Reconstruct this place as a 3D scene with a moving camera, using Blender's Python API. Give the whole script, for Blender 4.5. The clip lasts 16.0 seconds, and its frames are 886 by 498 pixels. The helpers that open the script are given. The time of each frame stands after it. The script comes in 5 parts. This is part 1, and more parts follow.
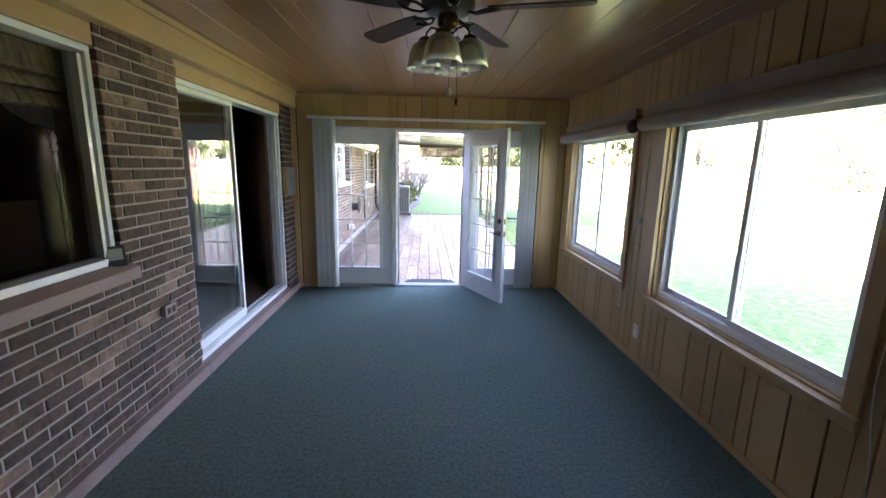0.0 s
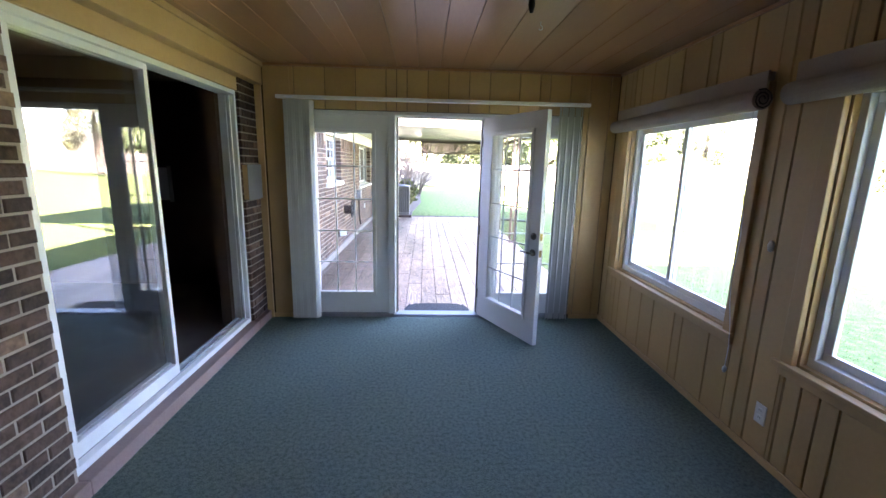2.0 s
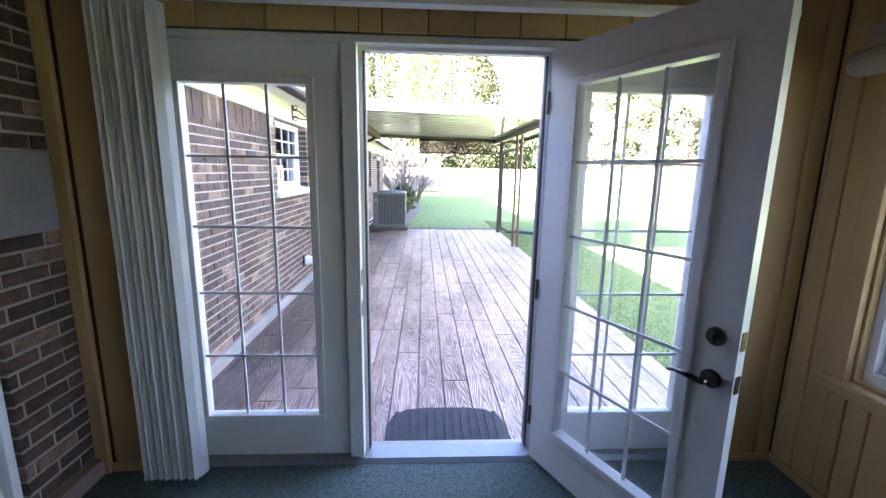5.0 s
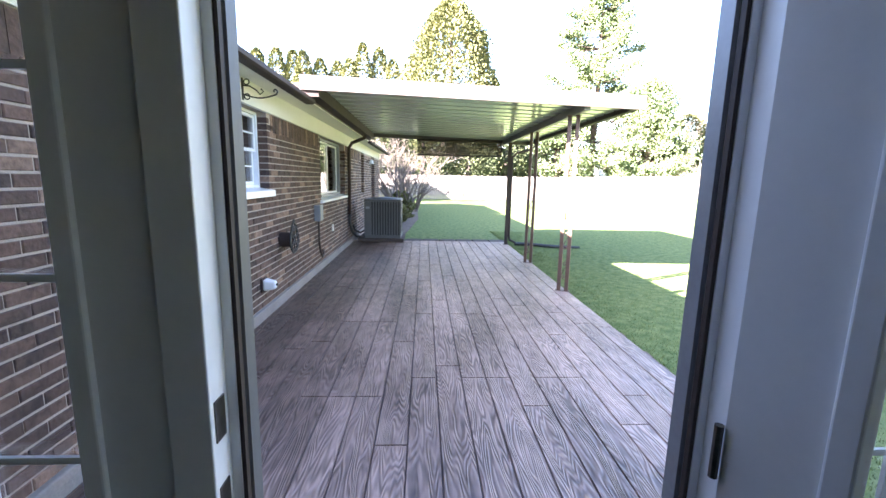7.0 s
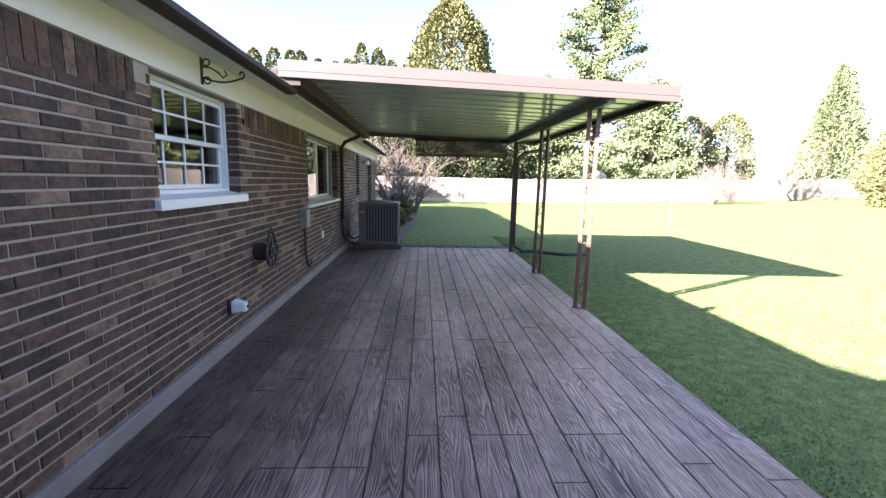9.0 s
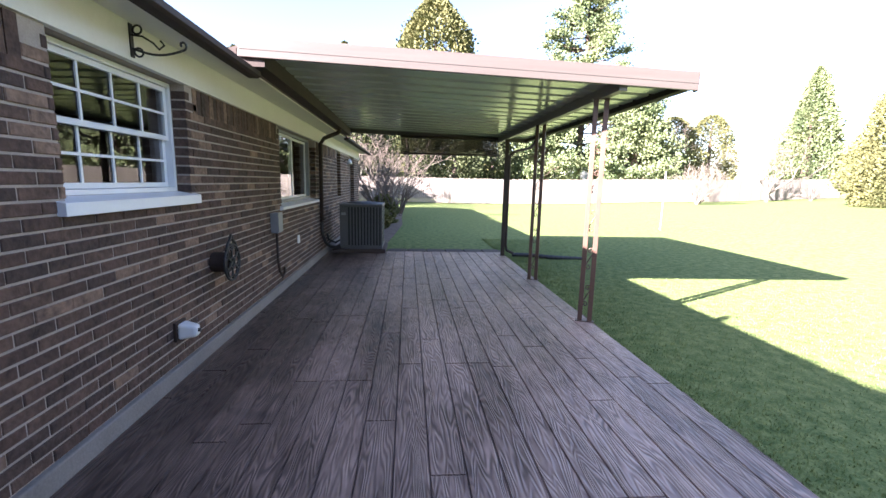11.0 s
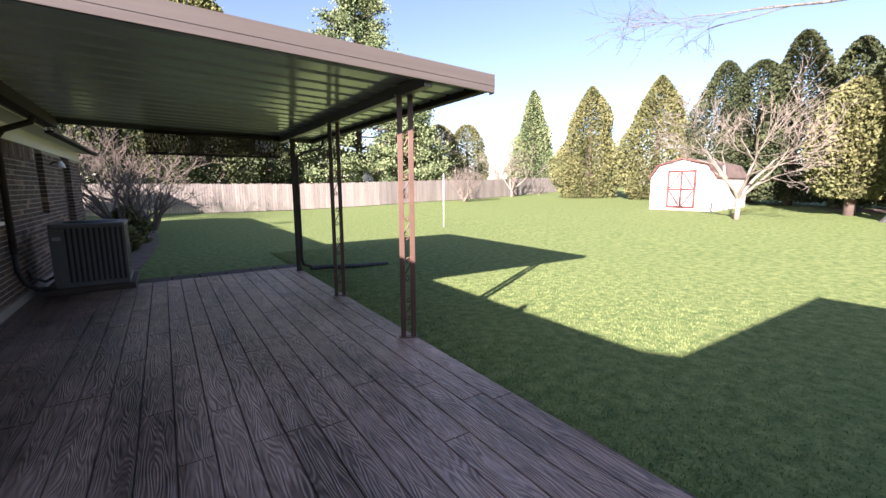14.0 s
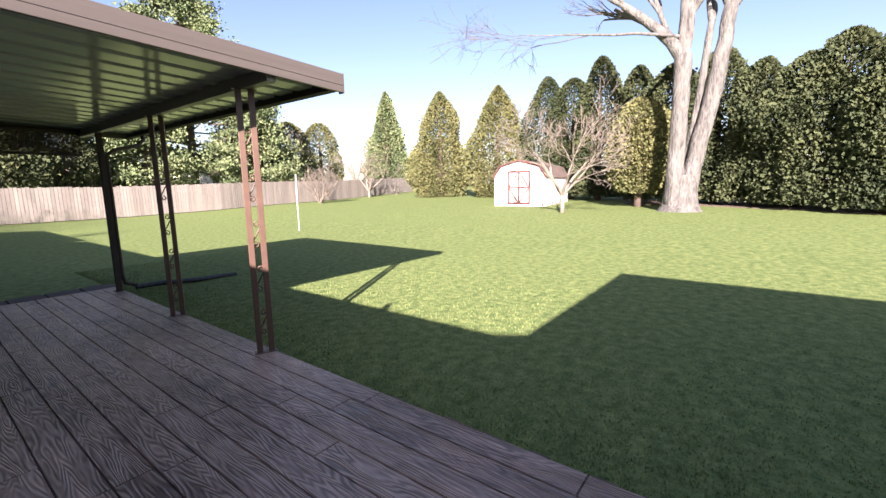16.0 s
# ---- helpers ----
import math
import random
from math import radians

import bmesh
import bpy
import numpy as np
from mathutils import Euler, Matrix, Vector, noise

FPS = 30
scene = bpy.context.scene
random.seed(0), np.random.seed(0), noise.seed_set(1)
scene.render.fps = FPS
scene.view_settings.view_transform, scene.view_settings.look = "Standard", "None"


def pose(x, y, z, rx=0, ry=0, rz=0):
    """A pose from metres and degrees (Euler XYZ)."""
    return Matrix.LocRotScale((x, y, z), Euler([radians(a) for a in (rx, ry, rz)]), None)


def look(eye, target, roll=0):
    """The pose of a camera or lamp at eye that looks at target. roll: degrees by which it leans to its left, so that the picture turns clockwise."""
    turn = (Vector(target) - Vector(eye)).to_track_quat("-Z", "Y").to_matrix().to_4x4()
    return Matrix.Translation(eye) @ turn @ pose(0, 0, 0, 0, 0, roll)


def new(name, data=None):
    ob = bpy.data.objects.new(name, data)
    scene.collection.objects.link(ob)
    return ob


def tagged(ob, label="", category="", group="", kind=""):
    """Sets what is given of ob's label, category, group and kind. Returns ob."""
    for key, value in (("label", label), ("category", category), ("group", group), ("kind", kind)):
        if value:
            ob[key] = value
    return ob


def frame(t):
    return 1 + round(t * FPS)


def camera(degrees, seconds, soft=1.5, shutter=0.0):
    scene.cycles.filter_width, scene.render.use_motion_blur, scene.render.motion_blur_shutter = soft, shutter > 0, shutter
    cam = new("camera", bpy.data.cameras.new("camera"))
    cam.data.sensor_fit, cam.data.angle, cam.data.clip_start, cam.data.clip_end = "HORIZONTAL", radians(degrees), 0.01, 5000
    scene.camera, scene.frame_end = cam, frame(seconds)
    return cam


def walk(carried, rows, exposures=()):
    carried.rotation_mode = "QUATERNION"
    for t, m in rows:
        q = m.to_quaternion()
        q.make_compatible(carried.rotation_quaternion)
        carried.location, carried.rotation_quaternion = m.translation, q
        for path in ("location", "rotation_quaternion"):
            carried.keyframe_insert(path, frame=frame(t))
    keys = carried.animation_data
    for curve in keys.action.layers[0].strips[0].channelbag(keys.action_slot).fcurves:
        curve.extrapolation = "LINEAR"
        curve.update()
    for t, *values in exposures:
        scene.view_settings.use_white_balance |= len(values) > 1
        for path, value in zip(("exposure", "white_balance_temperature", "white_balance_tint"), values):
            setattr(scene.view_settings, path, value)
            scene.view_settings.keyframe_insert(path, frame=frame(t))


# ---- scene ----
cam = camera(93.6, 16.0)
PATH = [
    (0, (0.175, 0.242, 1.62), (0.265, 2.202, 1.233), 1.2),
    (0.5, (0.13, 0.468, 1.611), (0.224, 2.427, 1.223), 1.2),
    (1, (0.131, 0.777, 1.603), (0.223, 2.736, 1.211), 1.1),
    (1.5, (0.125, 1.143, 1.608), (0.218, 3.1, 1.211), 1.2),
    (2, (0.099, 1.515, 1.597), (0.192, 3.474, 1.202), 1.3),
    (2.5, (0.098, 1.881, 1.593), (0.192, 3.84, 1.2), 1.2),
    (3, (0.108, 2.249, 1.603), (0.2, 4.208, 1.211), 1.2),
    (5.5, (0.105, 4.137, 1.508), (0.2, 6.101, 1.145), 0.9),
    (6, (0.130, 4.469, 1.49), (0.223, 6.436, 1.139), 0.8),
    (6.5, (0.143, 4.849, 1.424), (0.238, 6.818, 1.088), 1.2),
    (7, (0.151, 5.115, 1.411), (0.246, 7.085, 1.079), 1.2),
    (7.5, (0.162, 5.326, 1.419), (0.258, 7.296, 1.092), 1.1),
    (8, (0.167, 5.511, 1.413), (0.262, 7.483, 1.09), 1.2),
    (8.5, (0.151, 5.665, 1.417), (0.249, 7.636, 1.093), 1.3),
    (10.8, (0.164, 6.293, 1.395), (0.299, 8.264, 1.079), 1.3),
    (11, (0.14, 6.361, 1.393), (0.309, 8.328, 1.075), 1.3),
    (11.5, (0.102, 6.529, 1.405), (0.388, 8.482, 1.084), 1.0),
    (12, (0.119, 6.705, 1.405), (0.54, 8.634, 1.086), 0.7),
    (12.5, (0.153, 6.845, 1.403), (0.723, 8.737, 1.09), 0.6),
    (13, (0.145, 6.93, 1.401), (0.896, 8.759, 1.1), 0.4),
    (13.5, (0.141, 7.015, 1.413), (1.067, 8.763, 1.116), 0.1),
    (14, (0.138, 7.056, 1.413), (1.236, 8.701, 1.118), -0.3),
    (14.5, (0.127, 7.067, 1.415), (1.378, 8.6, 1.121), -0.6),
    (15, (0.124, 7.061, 1.423), (1.503, 8.479, 1.125), -0.6),
    (15.5, (0.137, 7.04, 1.414), (1.62, 8.348, 1.118), -0.8),
    (16, (0.14, 7.046, 1.418), (1.717, 8.239, 1.117), -1.0),
]
EXPOSURES = [(0.0, 6.6, 6250, 31), (3.0, 6.45, 6250, 31), (5.5, 5.7, 6050, 30), (6.5, 5.0, 6050, 27), (7.0, 4.8, 6050, 25), (8.0, 3.92, 6050, 26), (8.5, 3.65, 6050, 27), (11.0, 3.6, 6050, 27), (12.5, 3.25, 6150, 27), (14.5, 2.3, 6250, 28), (16.0, 2.3, 6400, 28)]
walk(cam, [(t, look(eye, target, roll)) for t, eye, target, roll in PATH], EXPOSURES)

# ---- world and sun ----
SUN_DIR = Vector((-2.03, -1.10, 1.0)).normalized()
world = bpy.data.worlds.new("world")
scene.world = world
world.use_nodes = True
wn = world.node_tree.nodes
sky = wn.new("ShaderNodeTexSky")
sky.sky_type = 'NISHITA'
sky.sun_disc = False
sky.sun_elevation = math.asin(SUN_DIR.z)
sky.sun_rotation = math.atan2(SUN_DIR.x, SUN_DIR.y)
wn["Background"].inputs[1].default_value = 0.05
world.node_tree.links.new(sky.outputs[0], wn["Background"].inputs[0])
sun_data = bpy.data.lights.new("sun", 'SUN')
sun_data.energy, sun_data.angle, sun_data.color = 5.0, radians(0.53), (1.0, 0.93, 0.82)
sun = new("sun", sun_data)
sun.matrix_world = look(SUN_DIR * 50, (0, 0, 0))


# ---- materials ----
def mat(name, a, b=None, scale=3.0, fine=60.0, rough=0.6, bump=0.1, metal=0.0, rand="", ramp=None, stretch=(1, 1, 1), spec=0.5, amount=1.0, trans=0.0, relief=0.01):
    """A surface that varies between two colours at two scales, with fine relief."""
    m = bpy.data.materials.new(name)
    m.use_nodes = True
    n, l = m.node_tree.nodes, m.node_tree.links
    p = n["Principled BSDF"]
    geo = n.new("ShaderNodeNewGeometry")
    mp = n.new("ShaderNodeMapping")
    mp.inputs["Scale"].default_value = stretch
    l.new(geo.outputs["Position"], mp.inputs["Vector"])
    big, small = n.new("ShaderNodeTexNoise"), n.new("ShaderNodeTexNoise")
    for t, s in ((big, scale), (small, fine)):
        t.inputs["Scale"].default_value = s
        t.inputs["Detail"].default_value = 4
        l.new(mp.outputs[0], t.inputs["Vector"])
    b = b or tuple(c * 0.8 for c in a)
    mix = n.new("ShaderNodeMix")
    mix.data_type = 'RGBA'
    mix.inputs["A"].default_value, mix.inputs["B"].default_value = (*a, 1), (*b, 1)
    add = n.new("ShaderNodeMath")
    add.operation = 'MULTIPLY_ADD'
    l.new(small.outputs["Fac"], add.inputs[0])
    add.inputs[1].default_value = 1.1 * amount
    half = n.new("ShaderNodeMath")
    half.operation = 'MULTIPLY_ADD'
    l.new(big.outputs["Fac"], half.inputs[0])
    half.inputs[1].default_value, half.inputs[2].default_value = 1.6, -0.85
    l.new(half.outputs[0], add.inputs[2])
    add.use_clamp = True
    l.new(add.outputs[0], mix.inputs["Factor"])
    col = mix.outputs["Result"]
    if rand:
        src = n.new("ShaderNodeObjectInfo").outputs["Random"] if rand == "object" else geo.outputs["Random Per Island"]
        cr = n.new("ShaderNodeValToRGB")
        stops = ramp or [(0, (0.88, 0.88, 0.88)), (1, (1.08, 1.08, 1.08))]
        while len(cr.color_ramp.elements) < len(stops):
            cr.color_ramp.elements.new(0.5)
        for e, (at, c) in zip(cr.color_ramp.elements, stops):
            e.position, e.color = at, (*c, 1)
        if ramp:
            cr.color_ramp.interpolation = 'CONSTANT'
        l.new(src, cr.inputs[0])
        mul = n.new("ShaderNodeMix")
        mul.data_type, mul.blend_type = 'RGBA', 'MULTIPLY'
        mul.inputs["Factor"].default_value = 1
        l.new(col, mul.inputs["A"])
        l.new(cr.outputs[0], mul.inputs["B"])
        col = mul.outputs["Result"]
    l.new(col, p.inputs["Base Color"])
    p.inputs["Roughness"].default_value, p.inputs["Metallic"].default_value = rough, metal
    p.inputs["Specular IOR Level"].default_value = spec
    if trans:
        p.inputs["Transmission Weight"].default_value = trans
    if bump:
        bp = n.new("ShaderNodeBump")
        bp.inputs["Strength"].default_value, bp.inputs["Distance"].default_value = bump, relief
        l.new(small.outputs["Fac"], bp.inputs["Height"])
        l.new(bp.outputs[0], p.inputs["Normal"])
    return m


def glass_mat(name, tint=(1, 1, 1), rough=0.0):
    m = bpy.data.materials.new(name)
    m.use_nodes = True
    p = m.node_tree.nodes["Principled BSDF"]
    p.inputs["Base Color"].default_value = (*tint, 1)
    p.inputs["Roughness"].default_value, p.inputs["Transmission Weight"].default_value, p.inputs["IOR"].default_value = rough, 1.0, 1.45
    return m


def plank_mat(name, a, b, rand=True):
    """Stamped and stained concrete boards with pressed wood grain along y."""
    m = mat(name, a, b, 2.2, 22, 0.40, 0.0, rand="object", ramp=None, stretch=(1, 0.25, 1))
    n, l = m.node_tree.nodes, m.node_tree.links
    p = n["Principled BSDF"]
    geo = next(x for x in n if x.type == 'NEW_GEOMETRY')
    info = n.new("ShaderNodeObjectInfo")
    mul = n.new("ShaderNodeVectorMath")
    mul.operation = 'MULTIPLY_ADD'
    l.new(geo.outputs["Position"], mul.inputs[0])
    mul.inputs[1].default_value = (1, 0.11, 1)
    comb = n.new("ShaderNodeCombineXYZ")
    sc = n.new("ShaderNodeMath")
    sc.operation = 'MULTIPLY'
    l.new(info.outputs["Random"], sc.inputs[0])
    sc.inputs[1].default_value = 37
    l.new(sc.outputs[0], comb.inputs[0])
    l.new(sc.outputs[0], comb.inputs[1])
    l.new(comb.outputs[0], mul.inputs[2])
    ns = n.new("ShaderNodeTexNoise")
    ns.inputs["Scale"].default_value, ns.inputs["Detail"].default_value = 7.0, 2.2
    l.new(mul.outputs[0], ns.inputs["Vector"])
    rings = n.new("ShaderNodeMath")
    rings.operation = 'MULTIPLY'
    rings.inputs[1].default_value = 150
    l.new(ns.outputs["Fac"], rings.inputs[0])
    sn = n.new("ShaderNodeMath")
    sn.operation = 'SINE'
    l.new(rings.outputs[0], sn.inputs[0])
    bp = n.new("ShaderNodeBump")
    bp.inputs["Strength"].default_value, bp.inputs["Distance"].default_value = 0.5, 0.004
    l.new(sn.outputs[0], bp.inputs["Height"])
    l.new(bp.outputs[0], p.inputs["Normal"])
    old = p.inputs["Base Color"].links[0].from_socket
    ov = n.new("ShaderNodeMix")
    ov.data_type, ov.blend_type = 'RGBA', 'MULTIPLY'
    wide = n.new("ShaderNodeTexNoise")
    wide.inputs["Scale"].default_value = 3.2
    l.new(geo.outputs["Position"], wide.inputs["Vector"])
    mr = n.new("ShaderNodeMapRange")
    l.new(wide.outputs["Fac"], mr.inputs[0])
    mr.inputs[1].default_value, mr.inputs[2].default_value, mr.inputs[3].default_value, mr.inputs[4].default_value = 0.45, 0.62, 0.06, 0.95
    l.new(mr.outputs[0], ov.inputs["Factor"])
    l.new(old, ov.inputs["A"])
    gr = n.new("ShaderNodeMapRange")
    gr.inputs[1].default_value, gr.inputs[2].default_value, gr.inputs[3].default_value, gr.inputs[4].default_value = -1, 0.8, 0.48, 1.18
    l.new(sn.outputs[0], gr.inputs[0])
    l.new(gr.outputs[0], ov.inputs["B"])
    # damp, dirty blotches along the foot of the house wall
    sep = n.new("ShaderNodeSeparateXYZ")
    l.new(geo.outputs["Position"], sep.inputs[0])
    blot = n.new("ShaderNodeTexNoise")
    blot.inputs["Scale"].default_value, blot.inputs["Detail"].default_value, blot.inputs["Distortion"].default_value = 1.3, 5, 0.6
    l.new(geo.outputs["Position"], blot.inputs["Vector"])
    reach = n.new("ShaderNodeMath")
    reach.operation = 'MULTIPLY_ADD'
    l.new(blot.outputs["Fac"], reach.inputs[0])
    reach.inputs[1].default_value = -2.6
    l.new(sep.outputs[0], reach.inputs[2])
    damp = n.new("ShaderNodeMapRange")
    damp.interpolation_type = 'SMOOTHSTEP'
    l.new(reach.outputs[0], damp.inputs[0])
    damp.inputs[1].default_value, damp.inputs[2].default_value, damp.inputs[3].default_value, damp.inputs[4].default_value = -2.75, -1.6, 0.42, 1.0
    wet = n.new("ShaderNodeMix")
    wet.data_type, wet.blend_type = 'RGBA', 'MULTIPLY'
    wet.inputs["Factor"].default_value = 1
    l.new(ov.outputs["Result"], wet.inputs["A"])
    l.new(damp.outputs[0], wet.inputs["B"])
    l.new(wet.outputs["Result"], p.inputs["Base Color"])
    return m


BRICKS = [(0, (0.66, 0.58, 0.55)), (0.2, (0.88, 0.72, 0.65)), (0.38, (0.74, 0.62, 0.57)), (0.54, (1.02, 0.86, 0.77)), (0.68, (0.55, 0.49, 0.48)), (0.79, (0.92, 0.78, 0.70)), (0.90, (1.95, 1.75, 1.52))]
M = {}
M["brick"] = mat("brick", (0.036, 0.025, 0.020), (0.150, 0.105, 0.083), 11, 34, 0.85, 0.8, rand="object", ramp=BRICKS, amount=1.35)
M["brick_far"] = mat("brick_joined", (0.036, 0.025, 0.020), (0.150, 0.105, 0.083), 11, 34, 0.85, 0.8, rand="island", ramp=BRICKS, amount=1.35)
M["house_wall"] = mat("far_brick", (0.11, 0.075, 0.06), (0.19, 0.14, 0.115), 2, 14, 0.9, 0.3, stretch=(1, 1, 4))
M["mortar"] = mat("mortar", (0.46, 0.385, 0.32), (0.31, 0.26, 0.215), 6, 120, 0.95, 0.4)
M["carpet"] = mat("carpet", (0.035, 0.062, 0.056), (0.20, 0.255, 0.22), 45, 150, 0.95, 1.0, spec=0.1, amount=1.5, relief=0.03)
M["tan"] = mat("tan_paint", (0.56, 0.365, 0.165), (0.49, 0.315, 0.14), 2, 40, 0.45, 0.05, rand="object", ramp=None)
M["tan_trim"] = mat("tan_trim", (0.56, 0.365, 0.175), (0.49, 0.315, 0.145), 3, 40, 0.4, 0.05)
M["groove"] = mat("groove", (0.10, 0.06, 0.03), None, 3, 40, 0.9, 0)
M["ceiling"] = mat("ceiling_boards", (0.47, 0.245, 0.115), (0.38, 0.185, 0.08), 1.5, 30, 0.28, 0.04, rand="island", stretch=(4, 0.4, 1))
M["white"] = mat("white_paint", (0.80, 0.80, 0.79), (0.72, 0.72, 0.71), 4, 50, 0.35, 0.03, amount=0.6)
M["vinyl"] = mat("white_vinyl", (0.82, 0.83, 0.84), (0.75, 0.76, 0.77), 4, 50, 0.3, 0.02, amount=0.6)
M["blind"] = mat("blind_vinyl", (0.52, 0.52, 0.49), (0.44, 0.44, 0.41), 4, 90, 0.5, 0.08)
M["glass"] = glass_mat("glass")
M["dark"] = mat("dark_brown_metal", (0.035, 0.024, 0.02), (0.06, 0.04, 0.032), 6, 80, 0.65, 0.05, spec=0.3)
M["post"] = mat("brown_iron", (0.078, 0.042, 0.029), (0.12, 0.067, 0.045), 9, 80, 0.45, 0.1)
M["black"] = mat("black_iron", (0.012, 0.012, 0.013), (0.03, 0.028, 0.026), 9, 80, 0.5, 0.15)
M["taupe"] = mat("taupe_aluminium", (0.092, 0.077, 0.066), (0.113, 0.095, 0.082), 5, 60, 0.38, 0.03, stretch=(0.2, 1, 6))
M["pan"] = mat("pale_aluminium_pan", (0.56, 0.58, 0.51), (0.50, 0.52, 0.45), 2, 50, 0.14, 0.02, stretch=(0.3, 2, 1), spec=0.7)
M["cream"] = mat("cream_paint", (0.80, 0.77, 0.68), (0.74, 0.71, 0.61), 2, 40, 0.5, 0.05)
M["shingle"] = mat("brown_shingle", (0.09, 0.065, 0.055), (0.15, 0.11, 0.09), 3, 50, 0.9, 0.6)
M["concrete"] = mat("concrete", (0.30, 0.27, 0.24), (0.2, 0.18, 0.16), 3, 60, 0.85, 0.3)
M["curb"] = mat("painted_curb", (0.30, 0.21, 0.19), (0.24, 0.16, 0.14), 4, 60, 0.6, 0.15)
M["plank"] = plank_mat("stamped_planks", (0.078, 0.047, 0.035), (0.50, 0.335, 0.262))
M["joint"] = mat("joint", (0.085, 0.062, 0.054), None, 3, 60, 0.9, 0.2)
M["grass"] = mat("grass_ground", (0.052, 0.098, 0.030), (0.235, 0.270, 0.098), 9, 42, 0.95, 1.0, spec=0.1)
M["blade"] = mat("grass_blade", (0.12, 0.185, 0.058), (0.27, 0.31, 0.115), 4, 9, 0.7, 0, rand="island", spec=0.2)
M["fence"] = mat("weathered_fence", (0.29, 0.255, 0.22), (0.19, 0.165, 0.145), 2, 30, 0.9, 0.3, rand="island", stretch=(1, 1, 0.15))
M["arb"] = mat("arborvitae_leaf", (0.055, 0.07, 0.025), (0.21, 0.20, 0.085), 0.8, 7, 0.8, 0, rand="island", spec=0.2)
M["ever"] = mat("evergreen_leaf", (0.022, 0.036, 0.017), (0.092, 0.105, 0.046), 0.6, 6, 0.8, 0, rand="island", spec=0.2)
M["pine"] = mat("pine_needles", (0.06, 0.10, 0.045), (0.23, 0.26, 0.125), 0.5, 5, 0.8, 0, rand="island", spec=0.2)
M["bark"] = mat("pale_bark", (0.19, 0.18, 0.162), (0.045, 0.041, 0.037), 5, 16, 0.9, 1.0, stretch=(1, 1, 0.25), relief=0.08)
M["twig"] = mat("twig_bark", (0.15, 0.125, 0.10), (0.25, 0.21, 0.17), 3, 30, 0.9, 0.2)
M["darktwig"] = mat("dark_twig", (0.10, 0.08, 0.065), (0.17, 0.135, 0.11), 3, 30, 0.9, 0.2)
M["darkbark"] = mat("dark_bark", (0.09, 0.065, 0.05), (0.14, 0.10, 0.08), 3, 24, 0.9, 0.5)
M["rubber"] = mat("rubber_mat", (0.02, 0.02, 0.022), (0.04, 0.04, 0.044), 12, 150, 0.85, 0.6)
M["brass"] = mat("aged_brass", (0.25, 0.17, 0.06), (0.12, 0.08, 0.03), 20, 80, 0.35, 0.1, metal=1.0)
M["nickel"] = mat("door_hardware", (0.10, 0.09, 0.08), (0.16, 0.15, 0.13), 20, 80, 0.28, 0.05, metal=1.0)
M["shade"] = mat("frosted_glass", (0.90, 0.88, 0.78), (0.84, 0.82, 0.70), 9, 40, 0.35, 0.1, trans=0.45)
M["fanblade"] = mat("fan_blade_wood", (0.085, 0.05, 0.038), (0.13, 0.078, 0.058), 3, 40, 0.65, 0.05, spec=0.25)
M["grey"] = mat("grey_metal", (0.30, 0.31, 0.32), (0.24, 0.25, 0.26), 6, 60, 0.45, 0.05, metal=0.3)
M["acgrey"] = mat("grey_unit_paint", (0.095, 0.095, 0.095), (0.125, 0.125, 0.122), 4, 50, 0.5, 0.05)
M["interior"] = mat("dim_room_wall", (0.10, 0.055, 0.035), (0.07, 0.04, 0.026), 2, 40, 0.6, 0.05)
M["brown_carpet"] = mat("brown_carpet", (0.13, 0.10, 0.08), (0.19, 0.15, 0.12), 3, 140, 0.95, 0.5, spec=0.1)
M["roller"] = mat("shade_fabric", (0.40, 0.33, 0.27), (0.33, 0.27, 0.22), 5, 120, 0.8, 0.3)
M["woven"] = mat("woven_shade", (0.07, 0.045, 0.025), (0.46, 0.37, 0.24), 7, 30, 0.9, 0.8, stretch=(1, 5, 0.6))
M["screen"] = mat("brown_screen", (0.06, 0.038, 0.026), (0.10, 0.065, 0.045), 2, 200, 0.8, 0.2, stretch=(0.4, 1, 3))
M["beam"] = mat("pale_taupe_metal", (0.24, 0.225, 0.195), (0.20, 0.185, 0.16), 5, 60, 0.4, 0.03, stretch=(1, 0.2, 1))
sm = M["screen"].node_tree
see = sm.nodes.new("ShaderNodeBsdfTransparent")
weave = sm.nodes.new("ShaderNodeMixShader")
weave.inputs[0].default_value = 0.62
sm.links.new(see.outputs[0], weave.inputs[1])
sm.links.new(sm.nodes["Principled BSDF"].outputs[0], weave.inputs[2])
sm.links.new(weave.outputs[0], sm.nodes["Material Output"].inputs[0])
M["shed"] = mat("shed_siding", (0.68, 0.58, 0.56), (0.6, 0.5, 0.48), 3, 40, 0.7, 0.1, stretch=(4, 4, 0.3))
M["red"] = mat("dull_red_trim", (0.13, 0.04, 0.034), (0.10, 0.03, 0.026), 4, 40, 0.7, 0.1)
M["mulch"] = mat("mulch", (0.07, 0.05, 0.036), (0.20, 0.15, 0.11), 6, 30, 0.95, 1.0)
M["screened"] = glass_mat("screened_glass", (0.75, 0.75, 0.75), 0.0)
M["screened"].node_tree.nodes["Principled BSDF"].inputs["IOR"].default_value = 1.06
M["chrome"] = mat("polished_chrome", (0.75, 0.75, 0.76), (0.65, 0.65, 0.66), 8, 60, 0.12, 0.02, metal=1.0)


